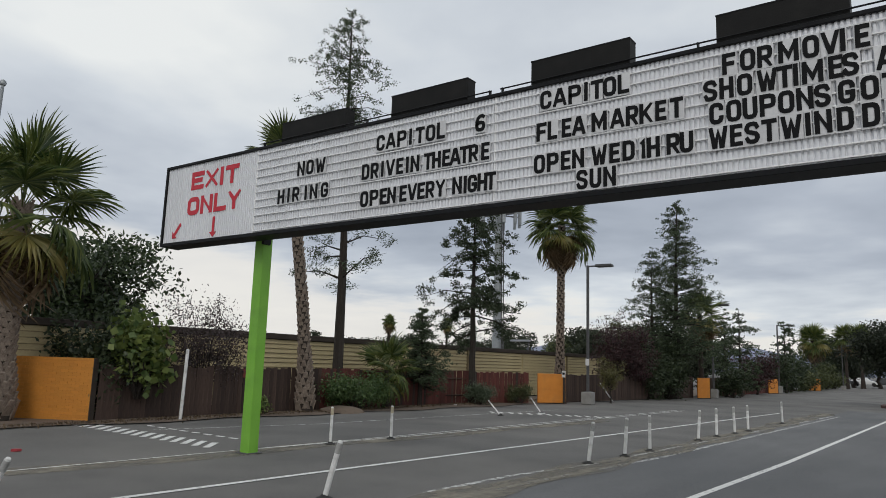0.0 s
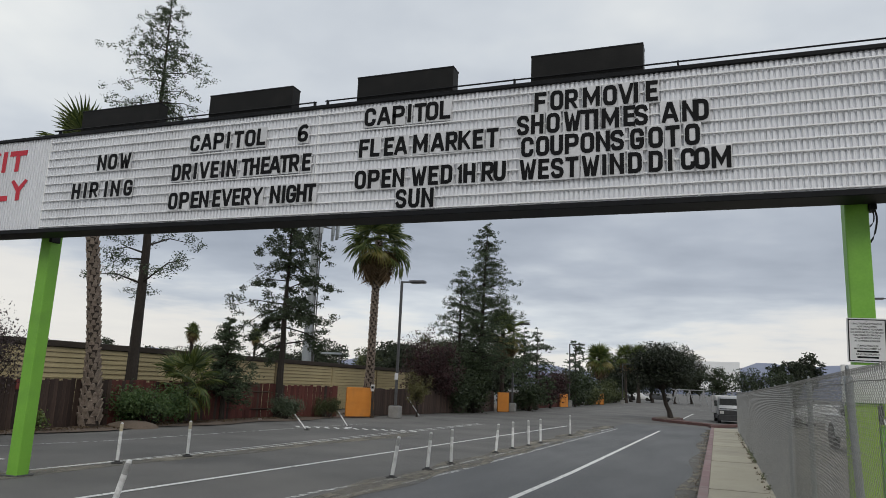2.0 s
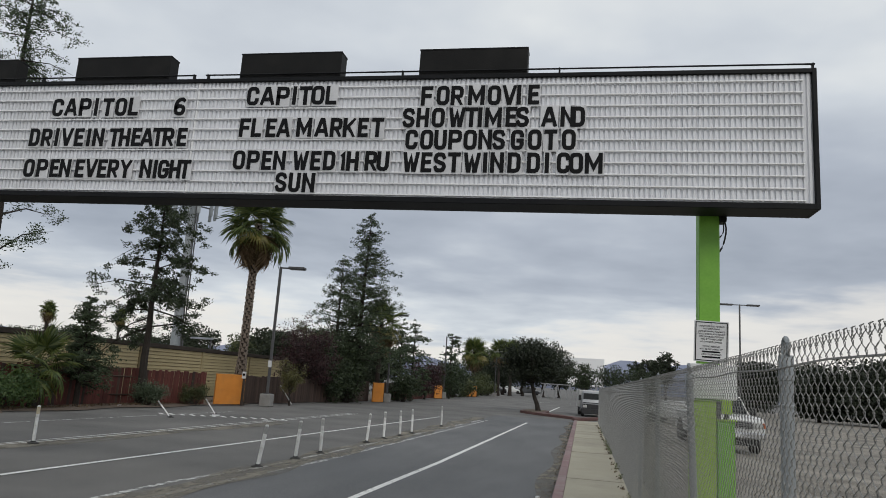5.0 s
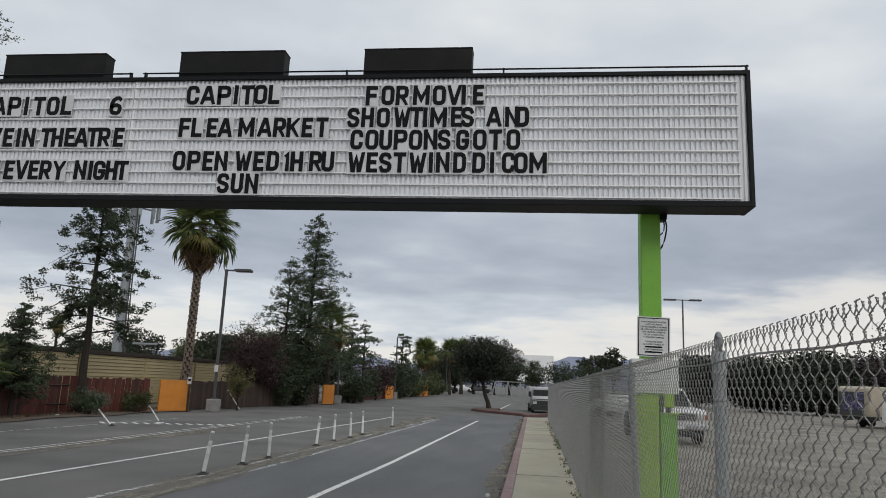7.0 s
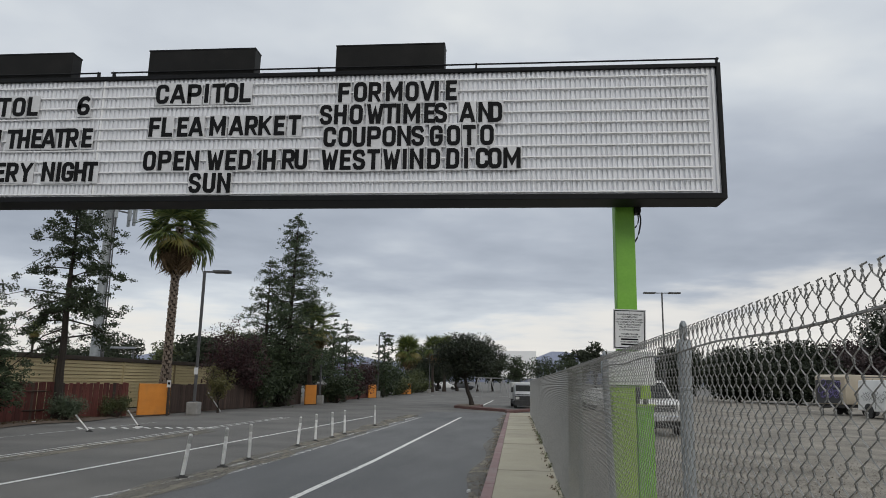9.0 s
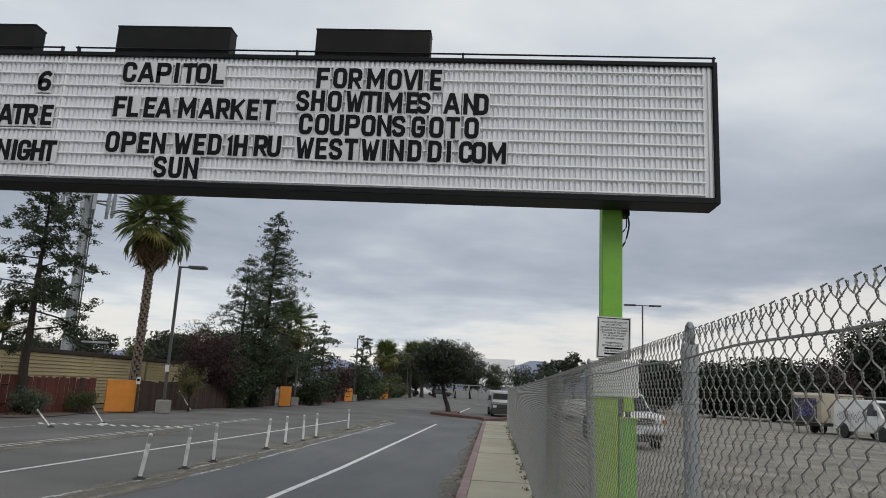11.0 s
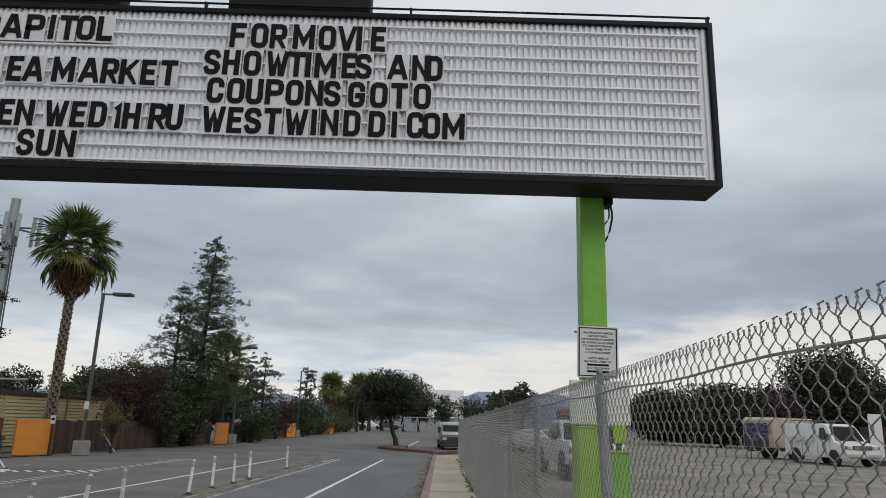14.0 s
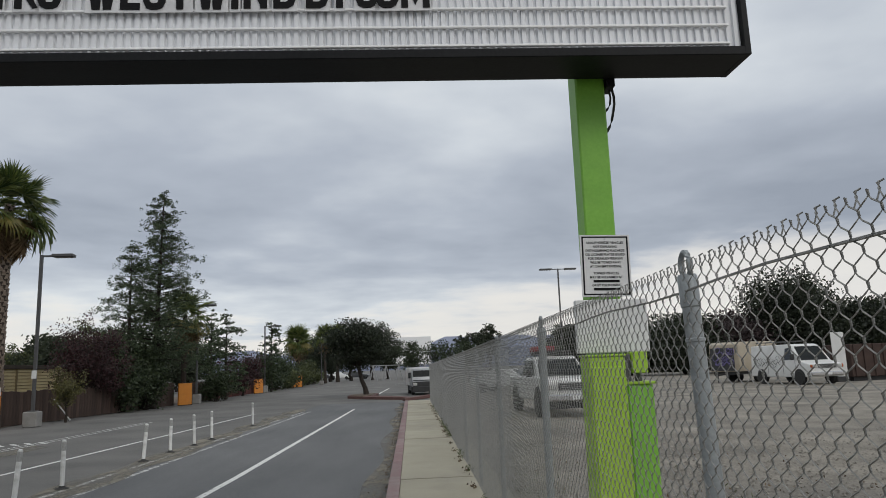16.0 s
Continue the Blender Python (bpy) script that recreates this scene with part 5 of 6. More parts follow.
conifer((-13.3, 42.2, 0), 8.8, 2.3, 0.14, 0.105, 16000, "smaller conifer against the large one", 35, low=0.15, bare=0.25, shape=0.65, whorls=36)
palm((-11.75, 46.6, 0), 5.3, 0.2, 0.85, 1.0, 20, 26, "fan palm with dead fronds among conifers", 15, segments=22)
bush((-13.0, 40.0, 0), 1.5, 0.9, 2.0, 0.16, 7500, LEAF_DARK, "dark dense shrub under the conifers", 44, 26)
bush((-12.3, 42.0, 0), 1.0, 0.9, 2.5, 0.16, 7500, LEAF_DARK, "dark dense shrub under the conifers", 45, 26)
bush((-10.8, 50.2, 0), 0.8, 0.9, 1.5, 0.16, 3200, LEAF_DARK, "dark shrub beside the second lamp", 46, 20)
conifer((-11.5, 51.5, 0), 5.9, 1.6, 0.12, 0.16, 4500, "small conifer beside the second lamp", 36, low=0.1, bare=0.1, whorls=22, shape=0.6)
conifer((-11.0, 53.5, 0), 6.1, 1.7, 0.12, 0.16, 4500, "small conifer beside the second lamp", 37, low=0.1, bare=0.15, whorls=20, shape=0.5)
broad_tree((-11.3, 60.0, 0), 3.3, 2.3, 0.1, 0.16, 5000, LEAF_PURPLE, "dark purple rounded shrub tree", 47, fork=0.12, limbs=12)
conifer((-11.0, 70.0, 0), 6.2, 1.3, 0.12, 0.2, 2600, "slender conifer beside the third lamp", 38, low=0.25, bare=0.3, whorls=20, shape=0.3)
fr2 = random.Random(8)
for i in range(10):
    y = 68 + i * 3.6
    bush((-11.4 + fr2.uniform(-0.6, 0.4), y, 0), 1.4, 1.6, fr2.uniform(1.5, 3.2), 0.25, 2200, fr2.choice((LEAF_DARK, LEAF_OLIVE, LEAF_OLIVE)), "dense green shrub along the far road", 60 + i, 18, group="far shrubs")
palm((-11.9, 92, 0), 5.6, 0.28, 0.9, 1.35, 34, 10, "far fan palm with round green crown", 16, segments=18, group="far palms")
palm((-9.9, 104, 0), 6.6, 0.25, 0.8, 1.2, 28, 10, "far fan palm with round green crown", 17, segments=18, group="far palms")
palm((-8.9, 112, 0), 7.0, 0.28, 0.9, 1.3, 30, 8, "far fan palm with round green crown", 18, segments=18, group="far palms")
for i, (x, y, h, rad) in enumerate(((-7.5, 120, 9.2, 4.5), (-4.2, 122, 9.8, 4.2), (-1.8, 128, 8.2, 4.0), (-10.5, 118, 6.5, 3.5), (-14, 120, 7.5, 4.5))):
    broad_tree((x, y, 0), h, rad, 0.25, 0.30, 9000, LEAF_FAR, "large dark far tree at the road end", 80 + i, fork=0.22, limbs=14, group="trees at the road end")

# ---- middle distance: island tree, truck, far structures ----
isl = thing("kerb_island", (0, 0, 0), "red-kerbed planting island in the road", "kerb", kind="structure")
RK = surface("dark_red_kerb", (0.10, 0.05, 0.045), (0.15, 0.08, 0.07), 2, 60, 0.85, 0.3)
part("kerb", Geo().prism([(-2.2, 46.4), (-1.2, 44.6), (1.35, 41.6), (1.6, 42.1), (-0.6, 46.0), (-0.5, 50), (-1.6, 50.5), (-2.2, 49)], 0, 0.14, "z"), RK, isl)
part("soil", Geo().prism([(-2.0, 46.5), (-1.2, 45.0), (-0.8, 46.2), (-0.7, 49.8), (-1.6, 50.2), (-2.0, 48.9)], 0.13, 0.165, "z"), SOIL, isl)
part("kerb", Geo().prism([(1.2, 40.2), (3.4, 45.5), (3.0, 45.7), (1.05, 41.0)], 0, 0.14, "z"), RK, isl)
broad_tree((-1.15, 47.8, 0.15), 4.45, 2.75, 0.14, 0.15, 18000, LEAF_DEEP, "dark rounded tree leaning on a red-kerbed island", 91, fork=0.43, lean=(-0.5, 0), limbs=12, clump=0.15)
for i, (x, y, h, rad) in enumerate(((1.9, 76, 4.4, 2.0), (5.0, 78, 4.7, 2.8), (8.0, 80, 4.2, 2.4))):
    broad_tree((x, y, 0), h, rad, 0.12, 0.22, 2200, LEAF_DARK, "open green tree in the far parking lot", 95 + i, fork=0.35, group="trees in the far lot")
STRUT = surface("pale_steel", (0.24, 0.24, 0.24), (0.32, 0.32, 0.32), 3, 30, 0.6, 0.05)
rack = thing("steel_frame", (-4.0, 110, 0), "pale steel frames at the far lot edge", "frame")
for i in range(6):
    part("strut", Geo().tube([(i * 1.9, 0, 0), (i * 1.9 + 0.5, 0, 2.2)], 0.10, 6), STRUT, rack)
    part("strut", Geo().tube([(i * 1.9 + 1.1, 0, 0), (i * 1.9 + 0.5, 0, 2.2)], 0.08, 6), STRUT, rack)
part("beam", Geo().tube([(0, 0, 2.2), (10.5, 0, 2.2)], 0.07, 6), STRUT, rack)
screen = thing("movie_screen", (-5.2, 190, 0), "pale drive-in movie screen far beyond the lot", "screen")
part("panel", Geo().box(0, 13.3, 0, 0.6, 2.5, 9.8, 0.05), surface("pale_screen", (0.82, 0.82, 0.82), (0.86, 0.86, 0.86), 0.3, 3, 0.8, 0.02), screen)
for i in range(5):
    part("leg", Geo().tube([(1 + i * 3, 0.8, 0), (1 + i * 3, 0.5, 5)], 0.3, 6), STRUT, screen)

# ---- vehicles ----
CAR_WHITE = surface("white_car_paint", (0.62, 0.62, 0.61), (0.68, 0.68, 0.67), 2, 40, 0.3, 0.02, dirt=(0.5, 0.48, 0.45), dirt_scale=1.5, dirt_amount=0.4)
CAR_TAN = surface("tan_trailer_paint", (0.36, 0.31, 0.235), (0.43, 0.375, 0.29), 2, 40, 0.5, 0.05, dirt=(0.3, 0.25, 0.19), dirt_scale=1.2, dirt_amount=0.5)
# silver of the parked car; also greys the truck's white cab for shadow
SILVER_AND_SHADED_CAB = surface("silver_and_shaded_white_paint", (0.28, 0.29, 0.30), (0.35, 0.36, 0.37), 2, 40, 0.35, 0.02, metal=0.3)
CHROME = surface("dull_chrome", (0.45, 0.45, 0.46), (0.55, 0.55, 0.56), 5, 40, 0.25, 0.02, metal=0.9)
TRIM = surface("black_trim", (0.015, 0.015, 0.016), (0.03, 0.03, 0.031), 5, 40, 0.6, 0.05)
GLASS = glassy("tinted_car_glass")
CAR_DARK = surface("dark_car_paint", (0.03, 0.032, 0.036), (0.055, 0.056, 0.06), 2, 40, 0.4, 0.02)
DULL_GLASS = surface("dusty_dark_glass", (0.008, 0.010, 0.011), (0.020, 0.023, 0.024), 3, 40, 0.35, 0.02, gloss=0.12)
LAMP_CLEAR = surface("headlight_lens", (0.42, 0.42, 0.40), (0.5, 0.5, 0.48), 8, 40, 0.2, 0.02)
AMBER = surface("amber_lens", (0.35, 0.09, 0.03), (0.45, 0.13, 0.05), 8, 40, 0.25, 0.02)
RUST = surface("rusty_brown", (0.032, 0.019, 0.016), (0.068, 0.040, 0.032), 2, 40, 0.85, 0.3)


def wheel(parent, x, y, r, w=0.22):
    t = part("wheel", Geo().lathe([(r * 0.62, -w / 2), (r * 0.94, -w / 2), (r, -w * 0.36), (r, w * 0.36), (r * 0.94, w / 2), (r * 0.62, w / 2)], 24, (0, 0, 0), "x"), RUBBER, parent, smooth=True, m=pose(x, y, r))
    part("rim", Geo().lathe([(r * 0.62, -w * 0.40), (r * 0.55, -w * 0.25), (r * 0.3, -w * 0.30), (r * 0.3, w * 0.30), (r * 0.55, w * 0.25), (r * 0.62, w * 0.40)], 18, (0, 0, 0), "x"), GALV, t, smooth=True)


def loft(stations, width, tuck=0.10):
    """A vehicle body: side outline of (y, z) points, its upper edge pulled in."""
    zs = [z for _, z in stations]
    z0, z1 = min(zs), max(zs)
    belt = z0 + 0.55 * (z1 - z0)
    g = Geo()
    n = len(stations)

    def half(z):
        return width / 2 - (tuck * max(0, (z - belt) / (z1 - belt)) if z > belt else 0.03 * (belt - z) / (belt - z0))

    g.v += [(-half(z), y, z) for y, z in stations] + [(half(z), y, z) for y, z in stations]
    g.f += [tuple(range(n)), tuple(reversed(range(n, 2 * n)))] + [(i, n + i, n + (i + 1) % n, (i + 1) % n) for i in range(n)]
    return g


def smooth_body(name, geo, mat, parent, bevel=0.06):
    """Rounds a body's hard edges."""
    bm = bmesh.new()
    me = geo.mesh(name, mat)
    bm.from_mesh(me)
    bmesh.ops.bevel(bm, geom=list(bm.edges), offset=bevel, segments=3, profile=0.6, affect="EDGES", clamp_overlap=True)
    bm.to_mesh(me)
    bm.free()
    me.shade_smooth()
    me.set_sharp_from_angle(angle=radians(35))
    return part(name, me, mat, parent)


def front(ob, w, z_lamp, z_grille, z_bump, y):
    """Lamps, grille and bumper on a front that faces -y at y."""
    part("grille", Geo().box(-w * 0.27, w * 0.27, y - 0.03, y + 0.05, z_grille - 0.11, z_grille + 0.11, 0.015), TRIM, ob)
    for i in range(4):
        part("grille_bar", Geo().box(-w * 0.26, w * 0.26, y - 0.04, y - 0.028, z_grille - 0.085 + i * 0.055, z_grille - 0.07 + i * 0.055), CHROME, ob)
    for s in (-1, 1):
        a, b = sorted((s * w * 0.29, s * w * 0.44))
        part("headlight", Geo().box(a, b, y - 0.03, y + 0.05, z_lamp - 0.085, z_lamp + 0.085, 0.02), LAMP_CLEAR, ob)
        a, b = sorted((s * w * 0.442, s * w * 0.49))
        part("turn_signal", Geo().box(a, b, y - 0.02, y + 0.08, z_lamp - 0.085, z_lamp + 0.085, 0.02), AMBER, ob)
    part("bumper", Geo().box(-w * 0.5, w * 0.5, y - 0.12, y + 0.06, z_bump - 0.1, z_bump + 0.1, 0.04), CHROME, ob)
    part("plate", Geo().box(-0.15, 0.15, y - 0.13, y - 0.121, z_bump - 0.06, z_bump + 0.07), SIGN_WHITE, ob)


def van(at, turn, label):
    ob = thing("van", at, label, "van", "", turn)
    w, L = 1.98, 5.3
    body = loft([(0.0, 0.42), (0.0, 0.95), (0.12, 1.10), (0.85, 1.26), (1.55, 2.10), (1.85, 2.20), (L, 2.18), (L + 0.05, 0.45), (4.0, 0.40), (1.2, 0.40)], w, 0.16)
    smooth_body("body", body, CAR_WHITE, ob)
    part("windshield", Geo().face((-0.80, 0.90, 1.33), (0.80, 0.90, 1.33), (0.72, 1.46, 2.03), (-0.72, 1.46, 2.03)), DULL_GLASS, ob)
    part("windshield_seal", Geo().tube([(-0.82, 0.885, 1.32), (0.82, 0.885, 1.32), (0.74, 1.47, 2.05), (-0.74, 1.47, 2.05), (-0.82, 0.885, 1.32)], 0.016, 4), TRIM, ob)
    for s in (-1, 1):
        part("side_window", Geo().face((s * 0.975, 1.25, 1.34), (s * 0.975, 2.15, 1.34), (s * 0.87, 2.1, 1.98), (s * 0.87, 1.72, 1.98)), GLASS, ob)
        m = part("mirror", Geo().box(min(s * 1.0, s * 1.22), max(s * 1.0, s * 1.22), 1.18, 1.30, 1.34, 1.66, 0.03), TRIM, ob)
        for y in (1.2, 2.25, 3.6):
            part("door_seam", Geo().box(min(s * 0.995, s * 0.985), max(s * 0.995, s * 0.985), y - 0.008, y + 0.008, 0.55, 1.3), TRIM, ob)
        for y in (0.95, 4.25):
            part("wheel_arch", Geo().lathe([(0.43, -0.02), (0.43, 0.02)], 20, (s * 0.975, y, 0.42), "x"), TRIM, ob)
            wheel(ob, s * 0.90, y, 0.36)
    front(ob, w, 0.98, 0.98, 0.58, -0.02)
    r = random.Random(2)
    for i in range(11):
        y0, z0 = 2.5 + 0.22 * i, 1.0 + r.uniform(-0.1, 0.1)
        pts = [(-1.0 + 0.05 * max(0, (z0 + 0.06 * k - 1.3)), y0 + 0.11 * math.sin(k * 1.1 + i), z0 + 0.06 * k) for k in range(9)]
        part("scrawl", Geo().tube(pts, 0.012, 4), TRIM, ob, "dark scrawled paint line")
    rk = part("roof_rack", Geo().tube([(-0.6, 2.2, 2.36), (-0.6, 5.1, 2.36)], 0.025, 6), STEEL_DARK, ob)
    part("roof_rack", Geo().tube([(0.6, 2.2, 2.36), (0.6, 5.1, 2.36)], 0.025, 6), STEEL_DARK, ob)
    for y in (2.3, 3.2, 4.1, 5.0):
        part("rack_bar", Geo().tube([(-0.72, y, 2.18), (-0.62, y, 2.37), (0.62, y, 2.37), (0.72, y, 2.18)], 0.02, 5), STEEL_DARK, ob)
    return ob


van((23.6, 40.7, -0.01), 7, "white cargo van with scrawled side and roof rack")

tr = thing("camper_trailer", (21.6, 48.5, -0.01), "tan camper trailer with purple scrawl on its dark end", "trailer", "", -60)
smooth_body("body", loft([(0, 0.7), (0, 2.4), (0.3, 2.55), (4.2, 2.55), (4.3, 2.3), (4.3, 0.7)], 2.2, 0.05), CAR_TAN, tr)
part("front_panel", Geo().box(-1.0, 0.75, -0.02, 0.0, 0.75, 2.2, 0.005), CAR_DARK, tr, "dark front panel")

for s in (-1, 1):
    wheel(tr, s * 0.95, 2.0, 0.34)
    wheel(tr, s * 0.95, 2.8, 0.34)
part("chassis", Geo().box(-0.9, 0.9, 0.1, 4.2, 0.5, 0.72), TRIM, tr)
part("drawbar", Geo().tube([(0, 0.2, 0.55), (0, -1.0, 0.5)], 0.06, 6), TRIM, tr)
PURPLE = surface("purple_spray_paint", (0.12, 0.10, 0.26), (0.20, 0.17, 0.36), 6, 40, 0.6, 0.02)
rr = random.Random(4)
for i in range(16):
    c = (rr.uniform(-0.7, 0.7), rr.uniform(1.2, 2.1))
    pts = [(c[0] + 0.2 * math.cos(k * 0.8 + i), -0.032, c[1] + 0.2 * math.sin(k * 0.9 + i)) for k in range(8)]
    part("scrawl", Geo().tube(pts, 0.025, 4), PURPLE, tr, "purple sprayed scrawl")
part("jack", Geo().tube([(0.1, -0.9, 0.0), (0.1, -0.9, 0.7)], 0.03, 6), TRIM, tr)


def pickup(at, turn, label):
    ob = thing("pickup_truck", at, label, "truck", "", turn)
    ob.scale = (0.92, 1, 1)
    w = 2.0
    smooth_body("body", loft([(0.0, 0.50), (0.0, 1.08), (0.15, 1.16), (1.35, 1.22), (1.45, 1.24), (5.4, 1.20), (5.45, 0.55), (4.2, 0.48), (1.0, 0.48)], w, 0.06), CAR_WHITE, ob)
    cab = smooth_body("cab", loft([(1.25, 1.15), (2.0, 1.78), (2.25, 1.86), (3.5, 1.86), (3.75, 1.15)], 1.84, 0.2), CAR_WHITE, ob, 0.05)
    part("windshield", Geo().face((-0.80, 1.30, 1.24), (0.80, 1.30, 1.24), (0.69, 1.93, 1.76), (-0.69, 1.93, 1.76)), DULL_GLASS, cab)
    for s in (-1, 1):
        part("side_window", Geo().face((s * 0.905, 1.75, 1.27), (s * 0.905, 3.5, 1.27), (s * 0.79, 3.35, 1.74), (s * 0.79, 2.2, 1.74)), GLASS, cab)
        part("mirror", Geo().box(min(s * 0.98, s * 1.2), max(s * 0.98, s * 1.2), 1.62, 1.74, 1.22, 1.48, 0.03), TRIM, ob)
        for y in (1.0, 4.35):
            part("wheel_arch", Geo().lathe([(0.47, -0.02), (0.47, 0.02)], 20, (s * 0.985, y, 0.45), "x"), TRIM, ob)
            wheel(ob, s * 0.90, y, 0.40, 0.26)
    front(ob, w, 0.93, 0.93, 0.60, -0.03)
    # valance in black, which also stands for the shadow below the bumper
    part("valance", Geo().box(-0.85, 0.85, 0.02, 0.3, 0.28, 0.5, 0.03), TRIM, ob)
    part("roof_load", Geo().box(-0.6, 0.6, 2.2, 3.3, 1.95, 2.05, 0.03), TRIM, ob)
    part("roof_load", Geo().box(-0.55, 0.45, 2.3, 3.2, 2.06, 2.22, 0.05), LEAF_DARK, ob, "dark green bundle")
    part("roof_load", Geo().box(-0.75, 0.1, 2.25, 2.75, 2.02, 2.20, 0.04), surface("red_tarp", (0.22, 0.03, 0.04), (0.32, 0.05, 0.06), 5, 40, 0.7, 0.3), ob, "folded red tarp")
    for y in (2.3, 3.2):
        part("rack_bar", Geo().tube([(-0.8, y, 1.8), (-0.75, y, 1.93), (0.75, y, 1.93), (0.8, y, 1.8)], 0.02, 5), STEEL_DARK, ob)
    return ob


pickup((6.3, 25.2, -0.01), 3, "white pickup truck with chrome bumper and loaded roof")


def box_truck(at, turn, label):
    ob = thing("box_truck", at, label, "truck", "", turn)
    ob.scale = (0.86, 0.86, 0.78)
    w = 1.9
    # a white cab, coloured grey to stand for the shadow on it
    smooth_body("cab", loft([(0.0, 0.5), (0.0, 1.15), (0.3, 1.95), (0.5, 2.06), (1.6, 2.06), (1.6, 0.5)], w, 0.14), SILVER_AND_SHADED_CAB, ob)
    part("windshield", Geo().face((-0.86, -0.012, 1.10), (0.86, -0.012, 1.10), (0.80, 0.27, 1.90), (-0.80, 0.27, 1.90)), DULL_GLASS, ob)
    part("cargo_bed", Geo().box(-0.98, 0.98, 1.75, 5.0, 0.7, 2.15, 0.03), CAR_WHITE, ob)
    part("bumper", Geo().box(-0.95, 0.95, -0.12, 0.1, 0.22, 0.66, 0.04), TRIM, ob)
    part("apron", Geo().box(-0.9, 0.9, 0.1, 4.6, 0.3, 0.62, 0.03), TRIM, ob)
    part("grille", Geo().box(-0.88, 0.88, -0.03, 0.02, 0.66, 1.02, 0.02), TRIM, ob)
    for s in (-1, 1):
        a, b = sorted((s * 0.55, s * 0.85))
        part("headlight", Geo().box(a, b, -0.04, 0.03, 0.72, 0.95, 0.02), LAMP_CLEAR, ob)
        part("mirror", Geo().box(min(s * 1.0, s * 1.18), max(s * 1.0, s * 1.18), 0.05, 0.15, 1.3, 1.75, 0.03), TRIM, ob)
        for y in (0.7, 3.9):
            wheel(ob, s * 0.82, y, 0.36)
    return ob


box_truck((2.42, 48.2, 0), 4, "small white truck with its cab greyed for shadow and dark windshield")


def sedan(at, turn, mat, label):
    ob = thing("car", at, label, "car", "cars in the far lot", turn)
    smooth_body("body", loft([(0, 0.35), (0, 0.7), (0.2, 0.82), (1.2, 0.92), (1.9, 1.38), (3.2, 1.4), (3.9, 0.98), (4.5, 0.9), (4.5, 0.35)], 1.75, 0.2), mat, ob)
    for s in (-1, 1):
        part("side_window", Geo().face((s * 0.80, 1.45, 0.96), (s * 0.80, 3.6, 0.96), (s * 0.70, 3.1, 1.32), (s * 0.70, 1.95, 1.32)), GLASS, ob)
        for y in (0.85, 3.7):
            wheel(ob, s * 0.8, y, 0.32)
    part("windshield", Geo().face((-0.7, 1.25, 0.96), (0.7, 1.25, 0.96), (0.62, 1.82, 1.34), (-0.62, 1.82, 1.34)), GLASS, ob)
    return ob


sedan((-12.0, 140, 0), 88, CAR_DARK, "dark grey car parked far at the road end")
sedan((-8.9, 140, 0), 84, CAR_WHITE, "white car parked far at the road end")
sedan((-5.6, 140, 0), 80, CAR_DARK, "dark car parked in the far lot")
sedan((9.5, 46, -0.01), 60, CAR_WHITE, "white car parked in the gravel lot")
sedan((12.5, 52, -0.01), 70, SILVER_AND_SHADED_CAB, "silver car parked in the gravel lot")
wb = thing("meter_panel", (2.445, 8.80, 1.675), "plain white meter panel fixed on the green post", "panel")
part("sheet", Geo().box(0, 0.515, 0, 0.05, 0, 0.375, 0.006), SIGN_WHITE, wb)
part("bracket", Geo().box(0.16, 0.34, 0.05, 0.08, 0.1, 0.2), STEEL_DARK, wb)
bd = thing("white_board", (25.55, 43.2, -0.01), "tall white sheet leaning beside the van", "board")
part("sheet", Geo().box(0, 0.75, 0, 0.06, 0.3, 2.8, 0.01), CAR_WHITE, bd)
part("prop", Geo().tube([(0.4, 0.5, 0), (0.4, 0.06, 2.0)], 0.04, 5), TRIM, bd)
part("foot", Geo().box(0.05, 0.7, -0.1, 0.3, 0, 0.3, 0.01), TRIM, bd)
rb = thing("rusty_container", (26.7, 43.4, -0.01), "rusty brown metal container", "container", "", 8)
part("body", Geo().box(0, 4.6, 0, 2.2, 0.25, 2.1, 0.03), RUST, rb)
for i in range(7):
    part("rib", Geo().box(0.2 + i * 0.65, 0.3 + i * 0.65, -0.06, 0.0, 0.25, 2.1, 0.01), RUST, rb)
part("skid", Geo().box(0.2, 4.4, 0.2, 2.0, 0, 0.25), TRIM, rb)

# ---- trees behind the lot and behind the wall, hills ----
for i, (x, y, h, rad) in enumerate(((30, 76, 5.6, 5), (36, 78, 5.9, 5), (42.8, 78, 10.2, 6.2), (50, 78, 6.6, 5.5), (57, 80, 7.5, 6), (25.5, 80, 5.4, 4), (65, 82, 8, 6.5), (22, 92, 5.6, 4.5))):
    broad_tree((x, y, 0), h, rad, 0.3, 0.36, 26000, LEAF_DEEP if i != 1 else LEAF_BARE, "dark bushy tree beyond the gravel lot", 110 + i, fork=0.12, limbs=16, group="trees beyond the lot", clump=0.21)
for i, (x, y, h) in enumerate(((16, 150, 9), (19, 152, 10.5), (14, 156, 8.5))):
    broad_tree((x, y, 0), h, 3.2, 0.3, 0.5, 2500, LEAF_FAR, "far rounded tree on the skyline", 130 + i, fork=0.25, group="skyline trees")
fr3 = random.Random(21)
for i in range(17):
    x = -78 + i * 3.6
    y = 80 + fr3.uniform(-5, 8)
    broad_tree((x, y, 0), fr3.uniform(4.8, 6.3), fr3.uniform(2.6, 3.8), 0.22, 0.30, 6000, LEAF_FAR, "far grey-green tree behind the siding wall", 140 + i, fork=0.15, limbs=12, group="trees behind the wall")
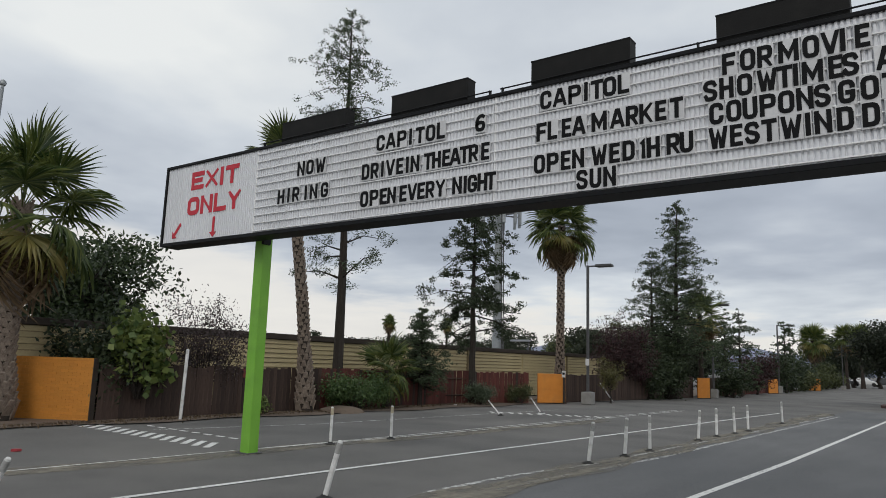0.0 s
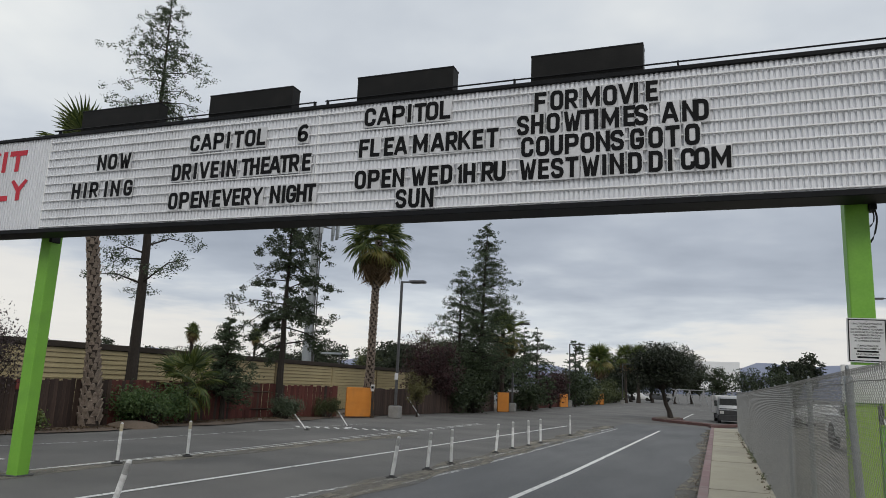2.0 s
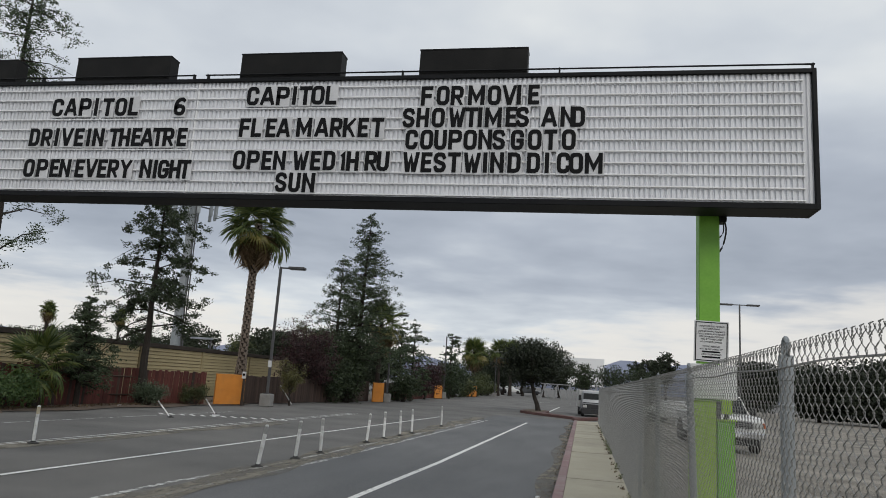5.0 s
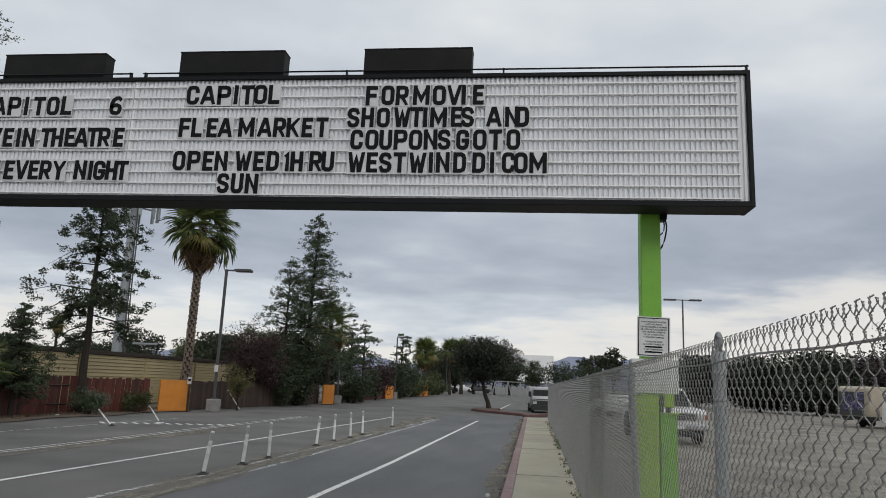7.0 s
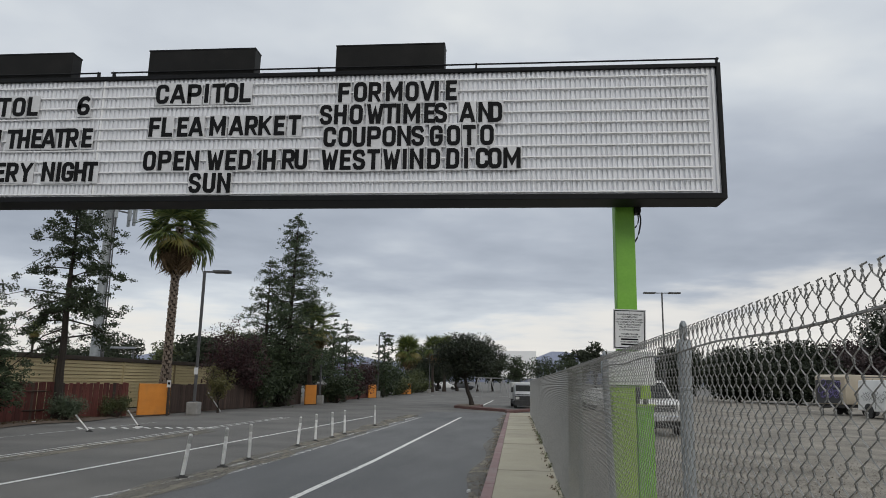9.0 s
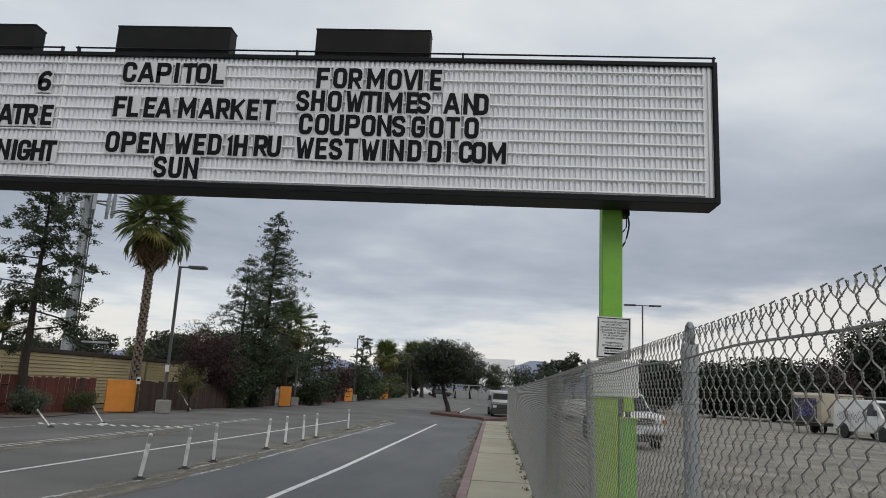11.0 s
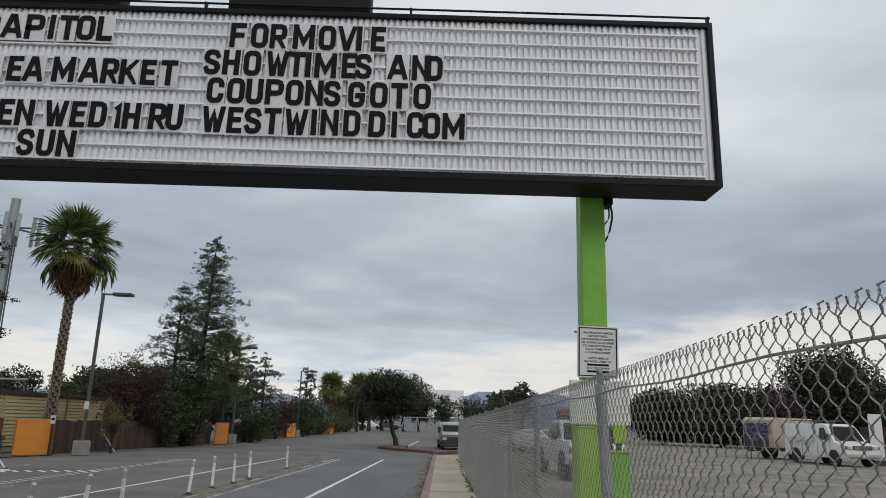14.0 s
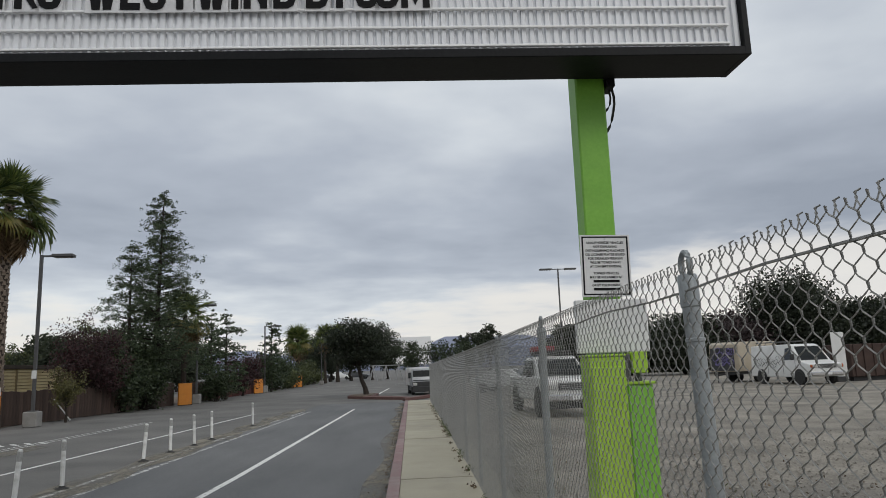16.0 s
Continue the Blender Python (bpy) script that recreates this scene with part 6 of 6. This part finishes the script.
for i, (x, y, h) in enumerate(((-65.5, 80, 7.4), (-56.5, 82, 7.0), (-72, 88, 7.6))):
    palm((x, y, 0), h, 0.2, 0.5, 0.85, 20, 8, "far fan palm behind the siding wall", 160 + i, segments=16, group="far palms")
for i, (x, y, h, rad) in enumerate(((-20.5, 50, 4.3, 2.3), (-17.5, 52, 4.7, 2.2), (-24, 56, 4.8, 2.8), (-28, 60, 4.6, 2.8))):
    broad_tree((x, y, 0), h, rad, 0.18, 0.26, 5000, LEAF_OLIVE if i % 2 else LEAF_FAR, "olive-green tree behind the siding wall", 170 + i, fork=0.2, limbs=12, group="trees behind the wall")
fl = thing("low_roof", (-27, 52, 0), "pale flat roof lamp arm behind the wall", "lamp")
part("pole", Geo().tube([(0, 0, 0), (0, 0, 3.6)], 0.06, 6), STEEL_DARK, fl)
part("head", Geo().box(-1.8, 0.1, -0.2, 0.2, 3.6, 3.75, 0.03), GALV, fl)
# distance haze is put into the hills' blue-grey base colour
HILL = surface("haze_tinted_hill", (0.20, 0.225, 0.31), (0.24, 0.265, 0.345), 0.004, 0.05, 1.0, 0.0)
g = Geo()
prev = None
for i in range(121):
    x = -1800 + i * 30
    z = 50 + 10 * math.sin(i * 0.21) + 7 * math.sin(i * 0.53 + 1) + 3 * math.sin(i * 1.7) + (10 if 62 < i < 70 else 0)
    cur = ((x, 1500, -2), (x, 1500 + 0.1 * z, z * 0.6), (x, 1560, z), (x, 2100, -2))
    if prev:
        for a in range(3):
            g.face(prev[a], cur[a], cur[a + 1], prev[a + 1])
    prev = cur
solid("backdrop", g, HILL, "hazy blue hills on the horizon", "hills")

# ---- leaf litter and scraps ----
DRY_LEAF = leafy("dry_leaf", (0.06, 0.04, 0.025), (0.18, 0.13, 0.08), 0.9)
lr = np.random.default_rng(77)
n = 2600
ly = lr.uniform(7.5, 32, n)
pts = np.stack([-15.1 + np.abs(lr.normal(size=n)) * 0.35 - 0.3, ly, 0.045 + lr.uniform(0, 0.02, n)], 1)
litter = new("leaf_litter")
tagged(litter, "dry brown leaf litter along the board fence", "leaf litter", kind="stuff")
foliage("dry_leaf_scatter", pts, 0.07, DRY_LEAF, litter, 78)
n = 420
ly = lr.uniform(0, 35, n) // 1.3 * 1.3 + lr.normal(size=n) * 0.18
pts = np.stack([np.array([FX(q) for q in ly]) - 0.04 - np.abs(lr.normal(size=n)) * 0.05, ly, 0.14 + lr.uniform(0, 0.02, n)], 1)
foliage("dry_leaf_scatter", pts, 0.045, DRY_LEAF, litter, 79)
n = 900
ly = lr.uniform(0, 38, n)
pts = np.stack([0.83 + 0.0085 * ly - np.abs(lr.normal(size=n)) * 0.10, ly, 0.02 + lr.uniform(0, 0.01, n)], 1)
foliage("dry_leaf_scatter", pts, 0.03, DRY_LEAF, litter, 80)
RED_SCRAP = surface("red_paper", (0.3, 0.03, 0.04), (0.4, 0.05, 0.06), 9, 60, 0.8, 0.2)
for x, y, s, mat, lab in ((-11.43, 6.3, 0.075, RED_SCRAP, "flattened red scrap on the asphalt"), (0.72, 12.0, 0.05, SIGN_WHITE, "small white paper scrap in the gutter"),
                          (0.70, 9.4, 0.04, SIGN_WHITE, "small white paper scrap in the gutter"), (-15.0, 24.2, 0.1, SIGN_WHITE, "white paper scrap on the soil"), (-10.6, 23.1, 0.14, SIGN_WHITE, "white paper scrap on the asphalt")):
    sc = thing("scrap", (x, y, 0.006), lab, "litter", "litter on the ground", lr.uniform(0, 90))
    part("sheet", Geo().prism([(-s, -s * 0.5), (s * 0.2, -s * 0.7), (s, s * 0.1), (s * 0.3, s * 0.6), (-s * 0.7, s * 0.5)], 0.0, 0.03 + 0.1 * s, "z"), mat, sc)

gr = np.random.default_rng(91)
n = 9000
gx, gy = 2.6 + gr.uniform(0, 1, n) ** 1.3 * 9.0, gr.uniform(2, 19, n)
gs = gr.uniform(0.008, 0.032, n)
dirs = np.array([(1, 0, 0), (0, 1, 0), (-1, 0, 0), (0, -1, 0), (0, 0, 0.8), (0, 0, -0.5)])
spin = gr.uniform(0, 6.28, n)
rot = np.stack([np.cos(spin), -np.sin(spin), np.sin(spin), np.cos(spin)], 1).reshape(n, 2, 2)
v = dirs[None] * gs[:, None, None] * gr.uniform(0.6, 1.3, (n, 6, 1))
v[:, :, :2] = np.einsum("nij,nkj->nki", rot, v[:, :, :2])
v += np.stack([gx, gy, gs * 0.3 - 0.008], 1)[:, None, :]
tri = np.array([(0, 1, 4), (1, 2, 4), (2, 3, 4), (3, 0, 4)])
faces = (tri[None] + (np.arange(n) * 6)[:, None, None]).reshape(-1, 3)
me = bpy.data.meshes.new("gravel")
me.from_pydata(v.reshape(-1, 3).tolist(), [], faces.tolist())
me.materials.append(leafy("gravel_stone", (0.16, 0.145, 0.125), (0.36, 0.335, 0.295), 0.95))
tagged(new("gravel", me), "loose grey and brown gravel stones", "gravel", kind="stuff")

n = 1300
pts = np.stack([2.45 + gr.uniform(0, 1, n) ** 1.6 * 5.0, gr.uniform(2, 16, n), gr.uniform(0, 0.03, n)], 1)
foliage("dry_leaf_scatter", pts, 0.04, DRY_LEAF, litter, 81)
n = 1400
pts = np.stack([2.3 + gr.uniform(0, 1, n) ** 1.5 * 3.0, gr.uniform(2, 15, n), gr.uniform(0, 0.04, n)], 1)
foliage("weed_scatter", pts, 0.07, LEAF_OLIVE, litter, 82, 0.15)
n = 600
ly = gr.choice(gr.uniform(5, 34, 26), n) + gr.normal(size=n) * 0.16
pts = np.stack([np.array([FX(q) for q in ly]) - 0.02 + gr.normal(size=n) * 0.035, ly, 0.15 + np.abs(gr.normal(size=n)) * 0.05], 1)
foliage("weed_scatter", pts, 0.07, LEAF_OLIVE, litter, 83, 0.2)
